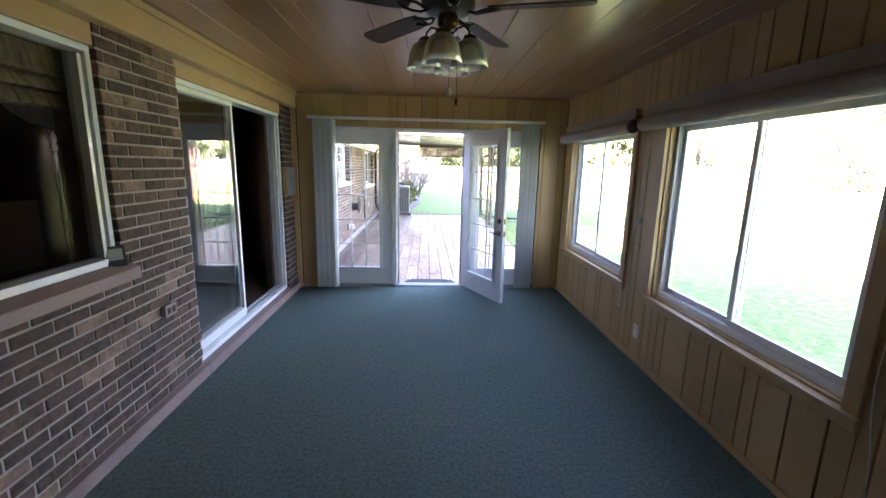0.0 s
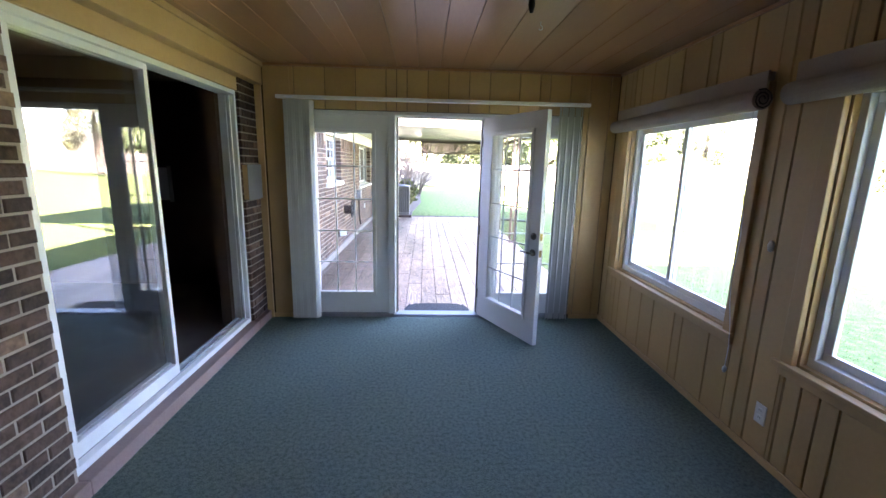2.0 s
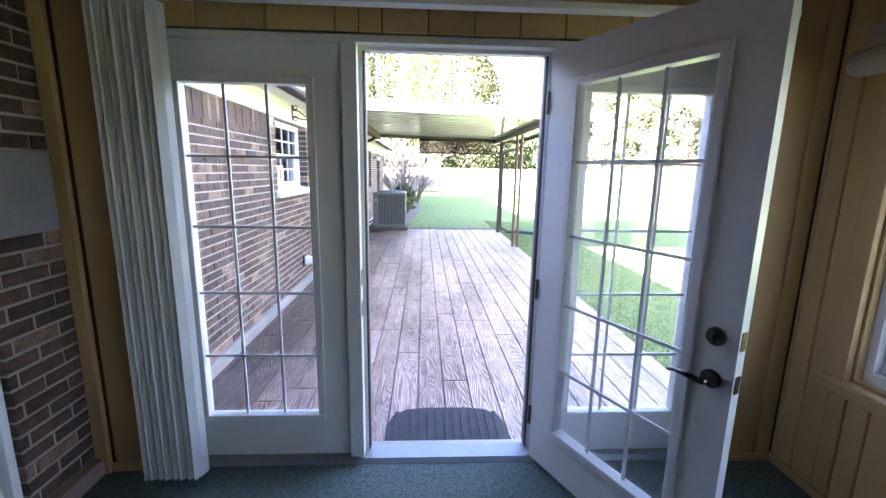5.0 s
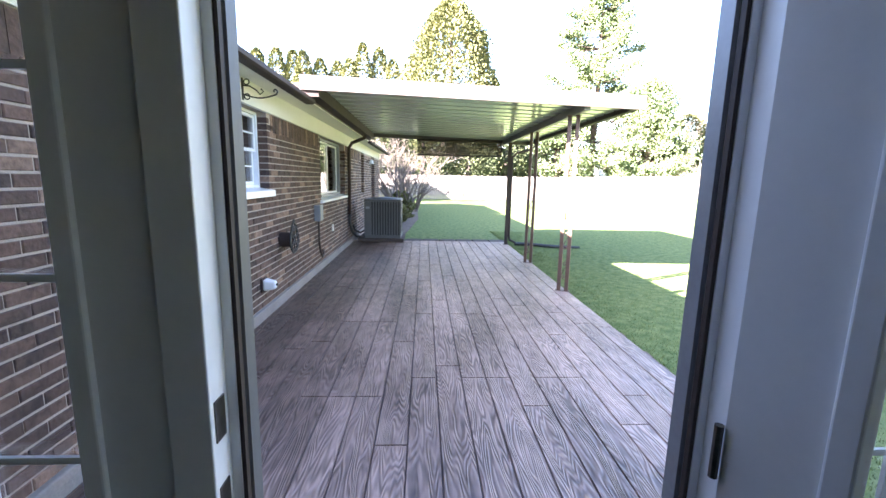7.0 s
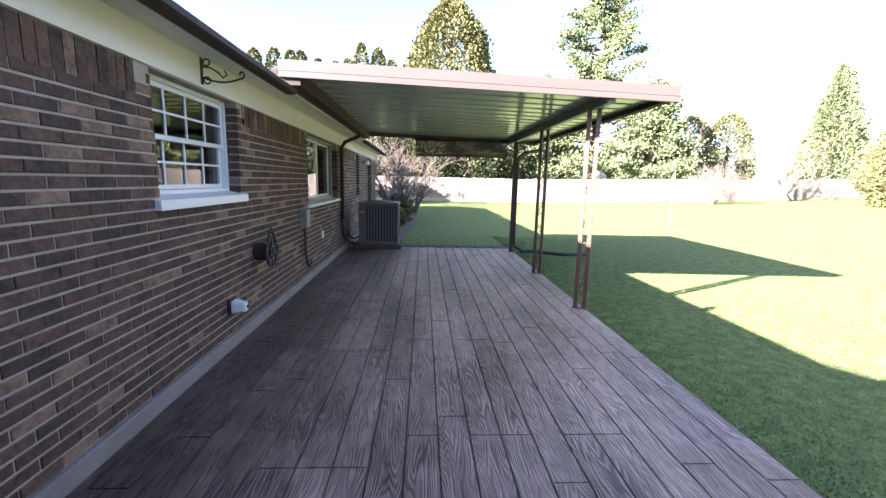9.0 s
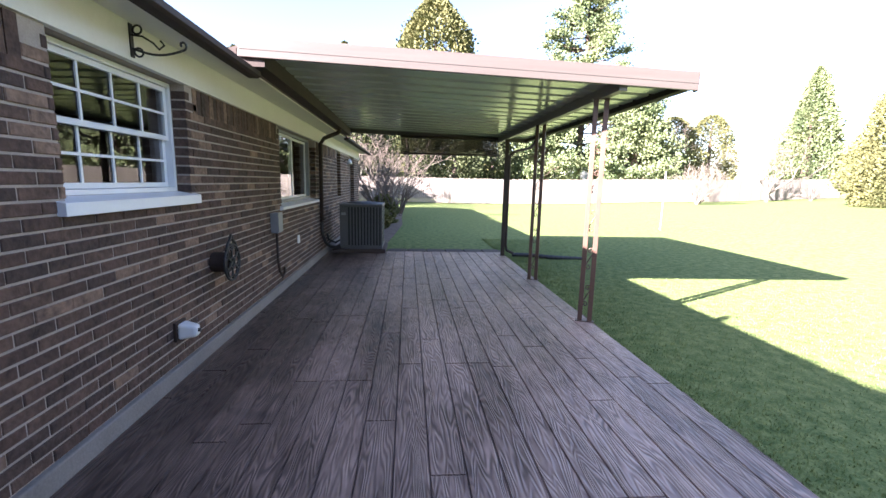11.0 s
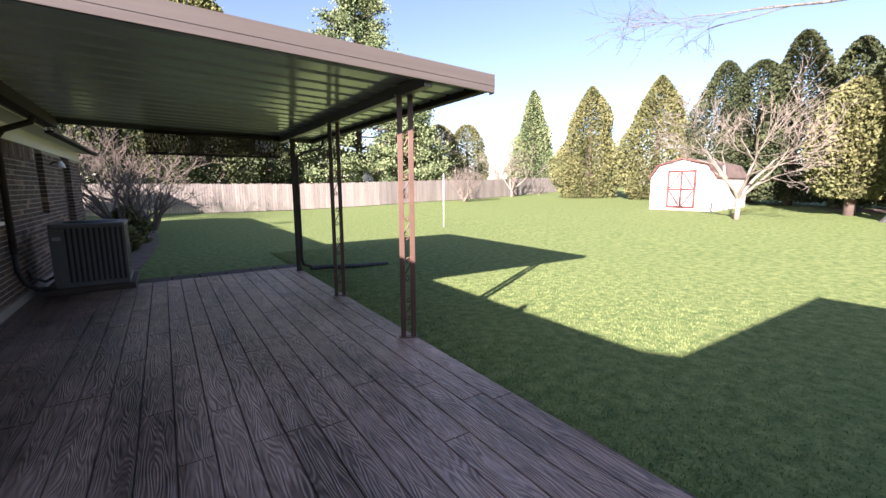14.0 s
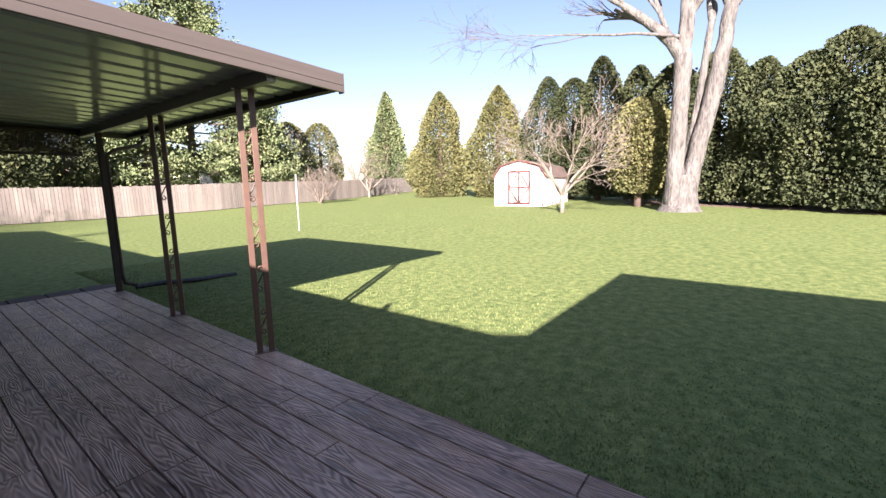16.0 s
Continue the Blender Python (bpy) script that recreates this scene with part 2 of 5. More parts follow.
# ---- building helpers ----
class Acc:
    """Collects faces for one mesh."""

    def __init__(self):
        self.v, self.f = [], []

    def add(self, vs, fs):
        o = len(self.v)
        self.v.extend(tuple(p) for p in vs)
        self.f.extend(tuple(i + o for i in f) for f in fs)
        return self

    def box(self, x0, x1, y0, y1, z0, z1, m=None):
        vs = [Vector((x, y, z)) for z in (z0, z1) for y in (y0, y1) for x in (x0, x1)]
        if m:
            vs = [m @ p for p in vs]
        return self.add(vs, [(0, 2, 3, 1), (4, 5, 7, 6), (0, 1, 5, 4), (2, 6, 7, 3), (0, 4, 6, 2), (1, 3, 7, 5)])

    def extrude(self, outline, axis, a, b):
        """A closed outline in the two other axes, between a and b along axis ('x', 'y' or 'z')."""
        def at(p, d):
            return {"x": (d, *p), "y": (p[0], d, p[1]), "z": (*p, d)}[axis]
        n = len(outline)
        fs = [tuple(range(n))[::-1], tuple(range(n, 2 * n))] + [(i, (i + 1) % n, n + (i + 1) % n, n + i) for i in range(n)]
        return self.add([at(p, a) for p in outline] + [at(p, b) for p in outline], fs)

    def tube(self, pts, r, n=8, cap=True):
        """A round tube along pts; r: one radius or one for each point."""
        pts = [Vector(p) for p in pts]
        rs = r if isinstance(r, (list, tuple)) else [r] * len(pts)
        vs, fs = [], []
        side = None
        for i, p in enumerate(pts):
            d = (pts[min(i + 1, len(pts) - 1)] - pts[max(i - 1, 0)]).normalized()
            u = side if side is not None else (Vector((0, 0, 1)) if abs(d.z) < 0.9 else Vector((1, 0, 0)))
            u = u - d * u.dot(d)
            u.normalize()
            side = u
            w = d.cross(u)
            vs += [p + (u * math.cos(2 * math.pi * k / n) + w * math.sin(2 * math.pi * k / n)) * rs[i] for k in range(n)]
        for i in range(len(pts) - 1):
            fs += [(i * n + k, i * n + (k + 1) % n, (i + 1) * n + (k + 1) % n, (i + 1) * n + k) for k in range(n)]
        if cap:
            fs += [tuple(range(n))[::-1], tuple(range((len(pts) - 1) * n, len(pts) * n))]
        return self.add(vs, fs)

    def lathe(self, profile, at, n=20, ripple=0.0, lobes=0):
        """Turns (radius, height) pairs round the vertical through at."""
        c = Vector(at)
        vs, fs = [], []
        for j, (r, h) in enumerate(profile):
            for k in range(n):
                a = 2 * math.pi * k / n
                q = r * (1 + ripple * math.cos(lobes * a) * j / len(profile))
                vs.append(c + Vector((q * math.cos(a), q * math.sin(a), h)))
        for j in range(len(profile) - 1):
            fs += [(j * n + k, j * n + (k + 1) % n, (j + 1) * n + (k + 1) % n, (j + 1) * n + k) for k in range(n)]
        return self.add(vs, fs)


ORIGIN = {}


def part(name, acc, material, parent=None, label="", bevel=0.0, smooth=False):
    """Links what acc holds as ONE mesh object, under a thing or a part."""
    o = ORIGIN.get(parent.name, Vector()) if parent else Vector()
    me = bpy.data.meshes.new(name)
    me.from_pydata([tuple(Vector(p) - o) for p in acc.v], [], acc.f)
    if smooth:
        me.polygons.foreach_set("use_smooth", [True] * len(me.polygons))
    me.materials.append(material)
    me.update()
    ob = new(name, me)
    if parent:
        ob.parent = parent
    ORIGIN[ob.name] = o
    if label:
        ob["label"] = label
    if bevel:
        bv = ob.modifiers.new("bevel", 'BEVEL')
        bv.width, bv.segments, bv.limit_method = bevel, 2, 'ANGLE'
    return ob


def thing(name, at, label, category, group="", kind=""):
    ob = new(name)
    ob.location = at
    ob.empty_display_size = 0.1
    ORIGIN[ob.name] = Vector(at)
    return tagged(ob, label, category, group, kind)


def structure(name, acc, material, label, bevel=0.0, category="structure"):
    return tagged(part(name, acc, material, None, label, bevel), label, category, "", "structure")


def B(*a):
    return Acc().box(*a)


def cells(a0, a1, b0, b1, holes):
    """The rectangle without its holes, as rectangles."""
    cuts = sorted({a0, a1, *[min(max(v, a0), a1) for h in holes for v in h[:2]]})
    for p, q in zip(cuts, cuts[1:]):
        inside = sorted((h[2], h[3]) for h in holes if h[0] < (p + q) / 2 < h[1])
        at = b0
        for lo, hi in inside:
            if lo > at + 1e-6:
                yield p, q, at, lo
            at = max(at, hi)
        if at < b1 - 1e-6:
            yield p, q, at, b1


def slab(axis, lo, hi, a0, a1, z0, z1, holes=()):
    """A wall between lo and hi along axis, with openings through it."""
    acc = Acc()
    for p, q, r, s in cells(a0, a1, z0, z1, holes):
        acc.box(lo, hi, p, q, r, s) if axis == "x" else acc.box(p, q, lo, hi, r, s)
    return acc


def ring(acc, axis, d0, d1, a0, a1, b0, b1, w, wb=None):
    """A rectangular frame of width w, between d0 and d1 along axis."""
    wb = wb or w
    for p, q, r, s in ((a0, a1, b0, b0 + wb), (a0, a1, b1 - w, b1), (a0, a0 + w, b0 + wb, b1 - w), (a1 - w, a1, b0 + wb, b1 - w)):
        acc.box(d0, d1, p, q, r, s) if axis == "x" else acc.box(p, q, d0, d1, r, s)
    return acc


def hide_shadow(ob):
    ob.visible_shadow = False
    return ob


# ---- ground ----
def smooth01(a, b, v):
    k = min(max((v - a) / (b - a), 0), 1)
    return k * k * (3 - 2 * k)


def terrain(x, y):
    far = smooth01(6, 22, x) * 0.30 + min(max(x - 22, 0), 30) * 0.02 + smooth01(37, 60, y) * 0.9
    return -0.12 + far + (0.015 * noise.noise(Vector((x * 0.35, y * 0.35, 0))) if x > 2.4 else 0)


PATIO = -0.06
xs = [-900, -300, -100, -50] + [-30 + 2 * i for i in range(15)] + [0 + 0.75 * i for i in range(41)] + [32 + 2 * i for i in range(20)] + [80, 110, 200, 400, 1200]
ys = [-900, -300, -100, -40] + [-30 + 2 * i for i in range(15)] + [0 + 0.75 * i for i in range(54)] + [42 + 2 * i for i in range(20)] + [90, 120, 200, 400, 1200]
acc = Acc()
acc.v = [(x, y, terrain(x, y)) for y in ys for x in xs]
nx = len(xs)
acc.f = [(j * nx + i, j * nx + i + 1, (j + 1) * nx + i + 1, (j + 1) * nx + i) for j in range(len(ys) - 1) for i in range(nx - 1)]
ground = structure("ground", acc, M["grass"], "mown green lawn reaching to the fence", category="ground")
part_smooth = ground.data.polygons.foreach_set("use_smooth", [True] * len(ground.data.polygons))

# ---- sunroom ----
X0, X1, Y0, Y1, H = -1.55, 2.0, -1.6, 5.73, 2.5
structure("floor", B(X0 - 0.05, X1 + 0.1, Y0, Y1 + 0.13, -0.2, 0.0), M["carpet"], "dark teal green carpet over the whole sunroom floor")
acc = Acc()
edges = [X0 - 0.02]
rng = random.Random(3)
while edges[-1] < X1:
    edges.append(min(edges[-1] + rng.choice((0.14, 0.2, 0.2, 0.26)), X1 + 0.02))
for a, b in zip(edges, edges[1:]):
    acc.extrude([(a + 0.0015, H + 0.003), (a + 0.004, H), (b - 0.004, H), (b - 0.0015, H + 0.003), (b - 0.0015, H + 0.02), (a + 0.0015, H + 0.02)], "y", Y0, Y1)
structure("ceiling", acc, M["ceiling"], "glossy reddish brown tongue and groove board ceiling")
structure("ceiling_deck", B(X0 - 0.1, X1 + 0.1, Y0 - 0.1, Y1 + 0.12, H + 0.021, H + 0.05), M["ceiling"], "dark boards behind the ceiling seams")
structure("wall_south", B(X0 - 0.2, X1 + 0.12, Y0 - 0.12, Y0, 0, H + 0.02), M["tan"], "plain tan painted wall of the sunroom")

WINDOWS = [(3.90, 5.42, 0.63, 2.0), (1.80, 3.40, 0.63, 2.0)]
wall_e = structure("wall_east", slab("x", X1 + 0.012, X1 + 0.12, Y0, Y1 + 0.15, -0.1, H + 0.02, WINDOWS), M["groove"], "tan vertical board panelling below and above wide windows")
structure("siding_east", slab("x", X1 + 0.12, X1 + 0.15, Y0 - 0.1, Y1 + 0.15, -0.1, H, WINDOWS), M["cream"], "cream siding outside the sunroom")
DOOR = (-1.19, 1.66, -0.02, 2.10)
wall_n = structure("wall_north", slab("y", Y1 + 0.012, Y1 + 0.16, X0 - 0.2, X1 + 0.012, -0.1, H + 0.02, [DOOR]), M["groove"], "tan vertical board panelling round the patio doors")
structure("siding_north", slab("y", Y1 + 0.16, Y1 + 0.19, X0 + 0.02, X1 + 0.15, -0.1, H, [DOOR]), M["cream"], "cream siding outside the sunroom")

# header beam and boards over the brick openings
structure("beam_west", B(X0 - 0.02, -1.44, Y0, Y1, 2.30, H), M["tan_trim"], "tan painted boxed beam along the ceiling", 0.006)
structure("beam_trim", B(-1.44, -1.42, Y0, Y1, 2.455, 2.497), M["tan_trim"], "tan painted moulding under the ceiling", 0.004)
structure("trim_north", B(X0 + 0.11, X1, Y1 - 0.018, Y1, 2.475, 2.498), M["ceiling"], "brown stained moulding under the ceiling", 0.004)
structure("trim_east", B(X1 - 0.018, X1, Y0, Y1 - 0.02, 2.475, 2.498), M["ceiling"], "brown stained moulding under the ceiling", 0.004)
structure("corner_post", B(X0 + 0.04, X0 + 0.10, Y1 - 0.03, Y1, 0, 2.30), M["tan_trim"], "tan painted corner board", 0.004)
structure("baseboard_east", B(X1 - 0.012, X1, Y0, Y1, 0, 0.045), M["tan_trim"], "low tan baseboard over the carpet", 0.003)
structure("baseboard_north", Acc().box(-1.5, -1.2, Y1 - 0.012, Y1, 0, 0.045).box(1.67, X1 - 0.013, Y1 - 0.012, Y1, 0, 0.045), M["tan_trim"], "low tan baseboard over the carpet", 0.003)
structure("lintel_window", B(X0 - 0.15, -1.53, 0.6, 2.62, 2.19, 2.30), M["tan_trim"], "tan painted board over the window", 0.004)
structure("lintel_slider", B(X0 - 0.15, -1.53, 3.31, 5.39, 2.19, 2.30), M["tan_trim"], "tan painted board over the sliding door", 0.004)
structure("curb", Acc().box(X0 - 0.15, -1.47, Y0, 3.31, 0, 0.085).box(X0 - 0.15, -1.47, 5.39, Y1, 0, 0.085).box(X0 - 0.15, -1.47, 3.31, 5.39, 0, 0.085), M["curb"], "painted concrete curb at the foot of the brick wall", 0.006)

# house walls behind the brick
HOLES_IN = [(0.70, 2.60, 1.00, 2.30), (3.31, 5.38, 0.085, 2.30)]
HOLES_OUT = [(8.52, 9.70, 1.22, 2.053), (11.95, 14.02, 1.00, 2.053), (16.3, 16.8, 1.0, 2.05), (18.4, 19.3, 0.0, 2.05)]
wall_w = structure("wall_west", slab("x", -1.78, -1.5245, Y0 - 0.1, Y1 + 0.02, 0.0, H, [(a - 0.004, b + 0.004, c - 0.004, d + 0.004) for a, b, c, d in HOLES_IN]), M["mortar"], "brown multicoloured brick wall with pale mortar joints")
wall_o = structure("wall_house", slab("x", -1.78, -1.5045, Y1 + 0.02, 20.5, -0.2, 2.25, [(a - 0.004, b + 0.004, c - 0.004, d + 0.004) for a, b, c, d in HOLES_OUT]), M["mortar"], "long brown brick house wall with pale mortar joints")
structure("foundation", B(-1.7, -1.47, 5.93, 20.5, -0.2, 0.05), M["concrete"], "grey concrete footing along the brick wall", 0.01)

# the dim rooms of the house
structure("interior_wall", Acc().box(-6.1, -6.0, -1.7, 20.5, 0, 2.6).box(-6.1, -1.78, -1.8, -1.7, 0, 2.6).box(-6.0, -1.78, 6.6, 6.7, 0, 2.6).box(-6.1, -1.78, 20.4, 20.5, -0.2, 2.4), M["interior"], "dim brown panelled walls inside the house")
structure("interior_floor", B(-6.0, -1.70, -1.7, 20.4, -0.1, 0.09), M["brown_carpet"], "brown carpet inside the house")
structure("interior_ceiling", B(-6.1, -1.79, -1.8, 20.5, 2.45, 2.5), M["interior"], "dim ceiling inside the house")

# house roof: shingled slopes, soffit, frieze and gutter
acc = Acc().extrude([(-1.19, 2.29), (-1.19, 2.30), (-6.0, 4.05), (-11.0, 2.36), (-11.0, 2.33), (-6.0, 4.0)], "y", 5.90, 21.0)
structure("roof_house", acc, M["shingle"], "dark brown shingled house roof", category="roof")
structure("roof_house_south", Acc().extrude([(-1.5, 2.52), (-1.5, 2.58), (-6.0, 4.25), (-11.0, 2.42), (-11.0, 2.36), (-6.0, 4.19)], "y", -6.0, 5.82), M["shingle"], "dark brown shingled house roof", category="roof")
structure("gable_wall", Acc().extrude([(-1.8, 2.3), (-6, 4.1), (-10.6, 2.3), (-10.6, -0.2), (-1.8, -0.2)], "y", 20.5, 20.6), M["house_wall"], "brown brick end wall of the house")
structure("gable_wall_south", Acc().extrude([(-1.8, 2.3), (-6, 4.1), (-10.6, 2.3), (-10.6, -0.2), (-1.8, -0.2)], "y", -5.8, -5.7), M["house_wall"], "brown brick end wall of the house")
structure("wall_house_far", B(-10.7, -10.6, -5.7, 20.5, -0.2, 2.4), M["house_wall"], "brown brick wall of the house")
structure("frieze", B(-1.53, -1.485, 5.93, 20.6, 2.055, 2.285), M["cream"], "cream painted frieze board under the eave", 0.003)
structure("soffit", B(-1.485, -1.20, 5.93, 21.0, 2.272, 2.288), M["cream"], "cream painted soffit under the eave")
structure("roof_sunroom", Acc().extrude([(2.26, 2.40), (2.26, 2.45), (2.06, 2.575), (-1.6, 2.60), (-1.6, 2.554), (2.03, 2.554), (2.16, 2.46), (2.16, 2.40)], "y", -2.0, 5.86), M["shingle"], "low brown roof over the sunroom", category="roof")
# unseen wing, added so the house shadow reaches further over the lawn
structure("added_wing_wall", B(-10.4, -2.75, 20.7, 26.4, -0.2, 2.86), M["house_wall"], "unseen brown brick block added under the shade-casting wing roof")
structure("added_wing_roof", Acc().extrude([(-2.35, 2.86), (-2.35, 2.92), (-6.5, 4.2), (-10.6, 2.92), (-10.6, 2.86), (-6.5, 4.12)], "y", 20.7, 26.8), M["shingle"], "unseen dark brown shingled roof added to lengthen the house shadow", category="roof")
vp = thing("vent_pipe", (-2.5, 7.35, 2.7), "dark plumbing vent pipe on the house roof", "vent pipe")
part("pipe", Acc().tube([(-2.5, 7.35, 2.70), (-2.5, 7.35, 3.06)], 0.05, 12), M["dark"], vp, smooth=True)
part("boot", Acc().lathe([(0.12, 2.76), (0.07, 2.86), (0.052, 2.92)], (-2.5, 7.35, 0), 14), M["grey"], vp, smooth=True)

acc = Acc().extrude([(-1.235, 2.235), (-1.155, 2.235), (-1.13, 2.25), (-1.13, 2.29), (-1.235, 2.29)], "y", 6.12, 10.25)
tagged(part("gutter", acc, M["dark"], None, bevel=0.004), "dark brown metal gutter along the house eave", "gutter")
acc = Acc().extrude([(-1.235, 2.235), (-1.155, 2.235), (-1.13, 2.25), (-1.13, 2.29), (-1.235, 2.29)], "y", 15.6, 21.0)
tagged(part("gutter", acc, M["dark"], None, bevel=0.004), "dark brown metal gutter along the house eave", "gutter")


# ---- windows and doors ----
def slider_window(name, y0, y1, z0, z1, label):
    """White vinyl sliding window in the east wall, with tan casing."""
    w = thing(name, (X1 + 0.03, (y0 + y1) / 2, z0), label, "window", kind="structure")
    c = 0.075
    part("casing", ring(Acc(), "x", X1 - 0.022, X1 + 0.012, y0 - c, y1 + c, z0 - c, z1 + c, c), M["tan_trim"], w, "tan painted wooden casing", 0.004)
    part("sill", B(X1 - 0.05, X1 - 0.0225, y0 - c - 0.02, y1 + c + 0.02, z0 - 0.02, z0 + 0.004), M["tan_trim"], w, "tan painted wooden sill", 0.004)
    part("jamb_lining", ring(Acc(), "x", X1 + 0.0125, X1 + 0.05, y0 - 0.0, y1 + 0.0, z0, z1, 0.012), M["tan_trim"], w)
    part("window_frame", ring(Acc(), "x", X1 + 0.05, X1 + 0.118, y0 + 0.003, y1 - 0.003, z0 + 0.003, z1 - 0.003, 0.045, 0.055), M["vinyl"], w, "white vinyl frame", 0.004)
    mid = (y0 + y1) / 2
    for k, (a, b, d) in enumerate(((y0 + 0.048, mid + 0.025, 0.057), (mid - 0.025, y1 - 0.048, 0.086))):
        s = part("sash", ring(Acc(), "x", X1 + d, X1 + d + 0.026, a, b, z0 + 0.058, z1 - 0.048, 0.042), M["vinyl"], w, "white vinyl sash", 0.004)
        hide_shadow(part("pane", B(X1 + d + 0.011, X1 + d + 0.015, a + 0.04, b - 0.04, z0 + 0.098, z1 - 0.088), M["glass"], s))
    return w


slider_window("window_1", *WINDOWS[0], "white vinyl sliding window in tan casing")
slider_window("window_2", *WINDOWS[1], "white vinyl sliding window in tan casing")


def roll_shade(y0, y1, z, tail, label):
    """Rolled-up fabric shade hung on a headrail over a window."""
    s = thing("roll_shade", (X1, (y0 + y1) / 2, z), label, "window shade", "rolled shades over the windows")
    part("headrail", B(X1 - 0.06, X1 - 0.023, y0 + 0.01, y1 - 0.01, z + 0.10, z + 0.145), M["roller"], s, "", 0.006)
    part("valance", Acc().extrude([(X1 - 0.075, z + 0.145), (X1 - 0.062, z + 0.15), (X1 - 0.062, z + 0.02), (X1 - 0.072, z + 0.02)], "y", y0, y1), M["roller"], s, "pale woven fabric valance")
    turns = [(X1 - 0.085 + (0.012 + 0.0042 * k * 0.5) * math.cos(k * 0.7), z + (0.012 + 0.0042 * k * 0.5) * math.sin(k * 0.7)) for k in range(22)]
    outer = [(X1 - 0.085 + 0.058 * math.cos(a * math.pi / 9), z + 0.055 * math.sin(a * math.pi / 9)) for a in range(18)]
    part("fabric_roll", Acc().extrude(outer, "y", y0, y1), M["roller"], s, "fabric rolled up tight", smooth=False)
    part("roll_end", Acc().tube([(p[0], y0 - 0.003, p[1]) for p in turns], 0.004, 5), M["dark"], s)
    yc = y0 + 0.10
    cord = [(X1 - 0.05 + 0.008 * math.sin(k * 1.3), yc - 0.10 * k / 12 + 0.01 * math.sin(k), z - tail * k / 12) for k in range(13)]
    part("cord", Acc().tube(cord, 0.003, 5), M["white"], s, "thin white pull cord")
    part("cord_knob", Acc().lathe([(0.002, 0.0), (0.011, -0.012), (0.013, -0.03), (0.006, -0.045), (0.001, -0.046)], cord[-1], 10), M["white"], s, smooth=True)
    return s


roll_shade(3.80, 5.56, 1.985, 1.55, "rolled pale fabric shade above the window")
roll_shade(1.62, 3.62, 1.985, 1.75, "rolled pale fabric shade above the wide window")


def glazed_panel(parent, x0, x1, z0, z1, y, t, gx0, gx1, gz0, gz1, cols, rows, m=None):
    """A white door panel with one glazed field and its grille, along x."""
    acc = Acc()
    for p, q, r, s in ((x0, x1, z0, gz0), (x0, x1, gz1, z1), (x0, gx0, gz0, gz1), (gx1, x1, gz0, gz1)):
        acc.box(p, q, y, y + t, r, s)
    body = part("panel", acc, M["white"], parent, "white painted door panel", 0.0)
    g = y + t * 0.7
    lip = ring(Acc(), "y", y - 0.012, y + t + 0.003, gx0 - 0.028, gx1 + 0.028, gz0 - 0.028, gz1 + 0.028, 0.036)
    part("glazing_bead", lip, M["white"], parent, "", 0.004)
    hide_shadow(part("pane", B(gx0, gx1, g - 0.003, g + 0.003, gz0, gz1), M["glass"], parent))
    for k in range(1, cols):
        c = gx0 + (gx1 - gx0) * k / cols
        part("muntin", B(c - 0.0065, c + 0.0065, g - 0.014, g - 0.005, gz0, gz1), M["white"], parent)
    for k in range(1, rows):
        c = gz0 + (gz1 - gz0) * k / rows
        part("muntin", B(gx0, gx1, g - 0.022, g - 0.0145, c - 0.0065, c + 0.0065), M["white"], parent)
    return body


# three-part patio door: fixed panels at both sides, the middle leaf swung into the room
YD = 5.76
d = thing("door_1", (0.23, YD, 0), "white three-panel patio door frame with grilled fixed panels", "door", kind="structure")
fr = Acc().box(DOOR[0] + 0.003, DOOR[1] - 0.003, YD, YD + 0.125, 2.065, DOOR[3] - 0.003)
fr.box(DOOR[0] + 0.003, DOOR[0] + 0.05, YD, YD + 0.125, 0.03, 2.065).box(DOOR[1] - 0.05, DOOR[1] - 0.003, YD, YD + 0.125, 0.03, 2.065)
fr.box(-0.265, -0.195, YD, YD + 0.125, 0.03, 2.065).box(0.695, 0.74, YD, YD + 0.125, 0.03, 2.065)
part("door_frame", fr, M["white"], d, "white painted frame", 0.003)
part("door_stop", Acc().box(-0.195, -0.178, YD + 0.06, YD + 0.11, 0.03, 2.065).box(0.678, 0.695, YD + 0.06, YD + 0.11, 0.03, 2.065).box(-0.178, 0.678, YD + 0.06, YD + 0.11, 2.048, 2.065), M["white"], d)
part("weatherstrip", Acc().box(-0.1775, -0.170, YD + 0.062, YD + 0.075, 0.03, 2.048).box(0.670, 0.6775, YD + 0.062, YD + 0.075, 0.03, 2.048), M["dark"], d, "dark rubber seal")
part("outer_strip", B(-0.1775, -0.168, YD + 0.086, YD + 0.1245, 0.03, 2.048), M["acgrey"], d, "dark grey strip on the left outer jamb")
part("outer_strip", B(0.668, 0.6775, YD + 0.086, YD + 0.1245, 0.03, 2.048), M["grey"], d, "grey strip on the right outer jamb")
part("threshold", Acc().extrude([(YD - 0.02, 0.002), (YD + 0.0, 0.022), (YD + 0.10, 0.03), (YD + 0.17, 0.0), (YD + 0.17, -0.03), (YD - 0.02, -0.03)], "x", DOOR[0] + 0.003, DOOR[1] - 0.003), M["grey"], d, "metal threshold")
glazed_panel(d, -1.139, -0.266, 0.032, 2.064, YD + 0.03, 0.044, -0.99, -0.42, 0.255, 1.895, 3, 5)
glazed_panel(d, 0.741, 1.609, 0.032, 2.064, YD + 0.03, 0.044, 0.875, 1.46, 0.255, 1.895, 3, 5)
for z in (0.80, 0.96):
    part("strike_plate", B(-0.1949, -0.1925, YD + 0.012, YD + 0.045, z, z + 0.075), M["nickel"], d, "dark metal plate on the jamb")

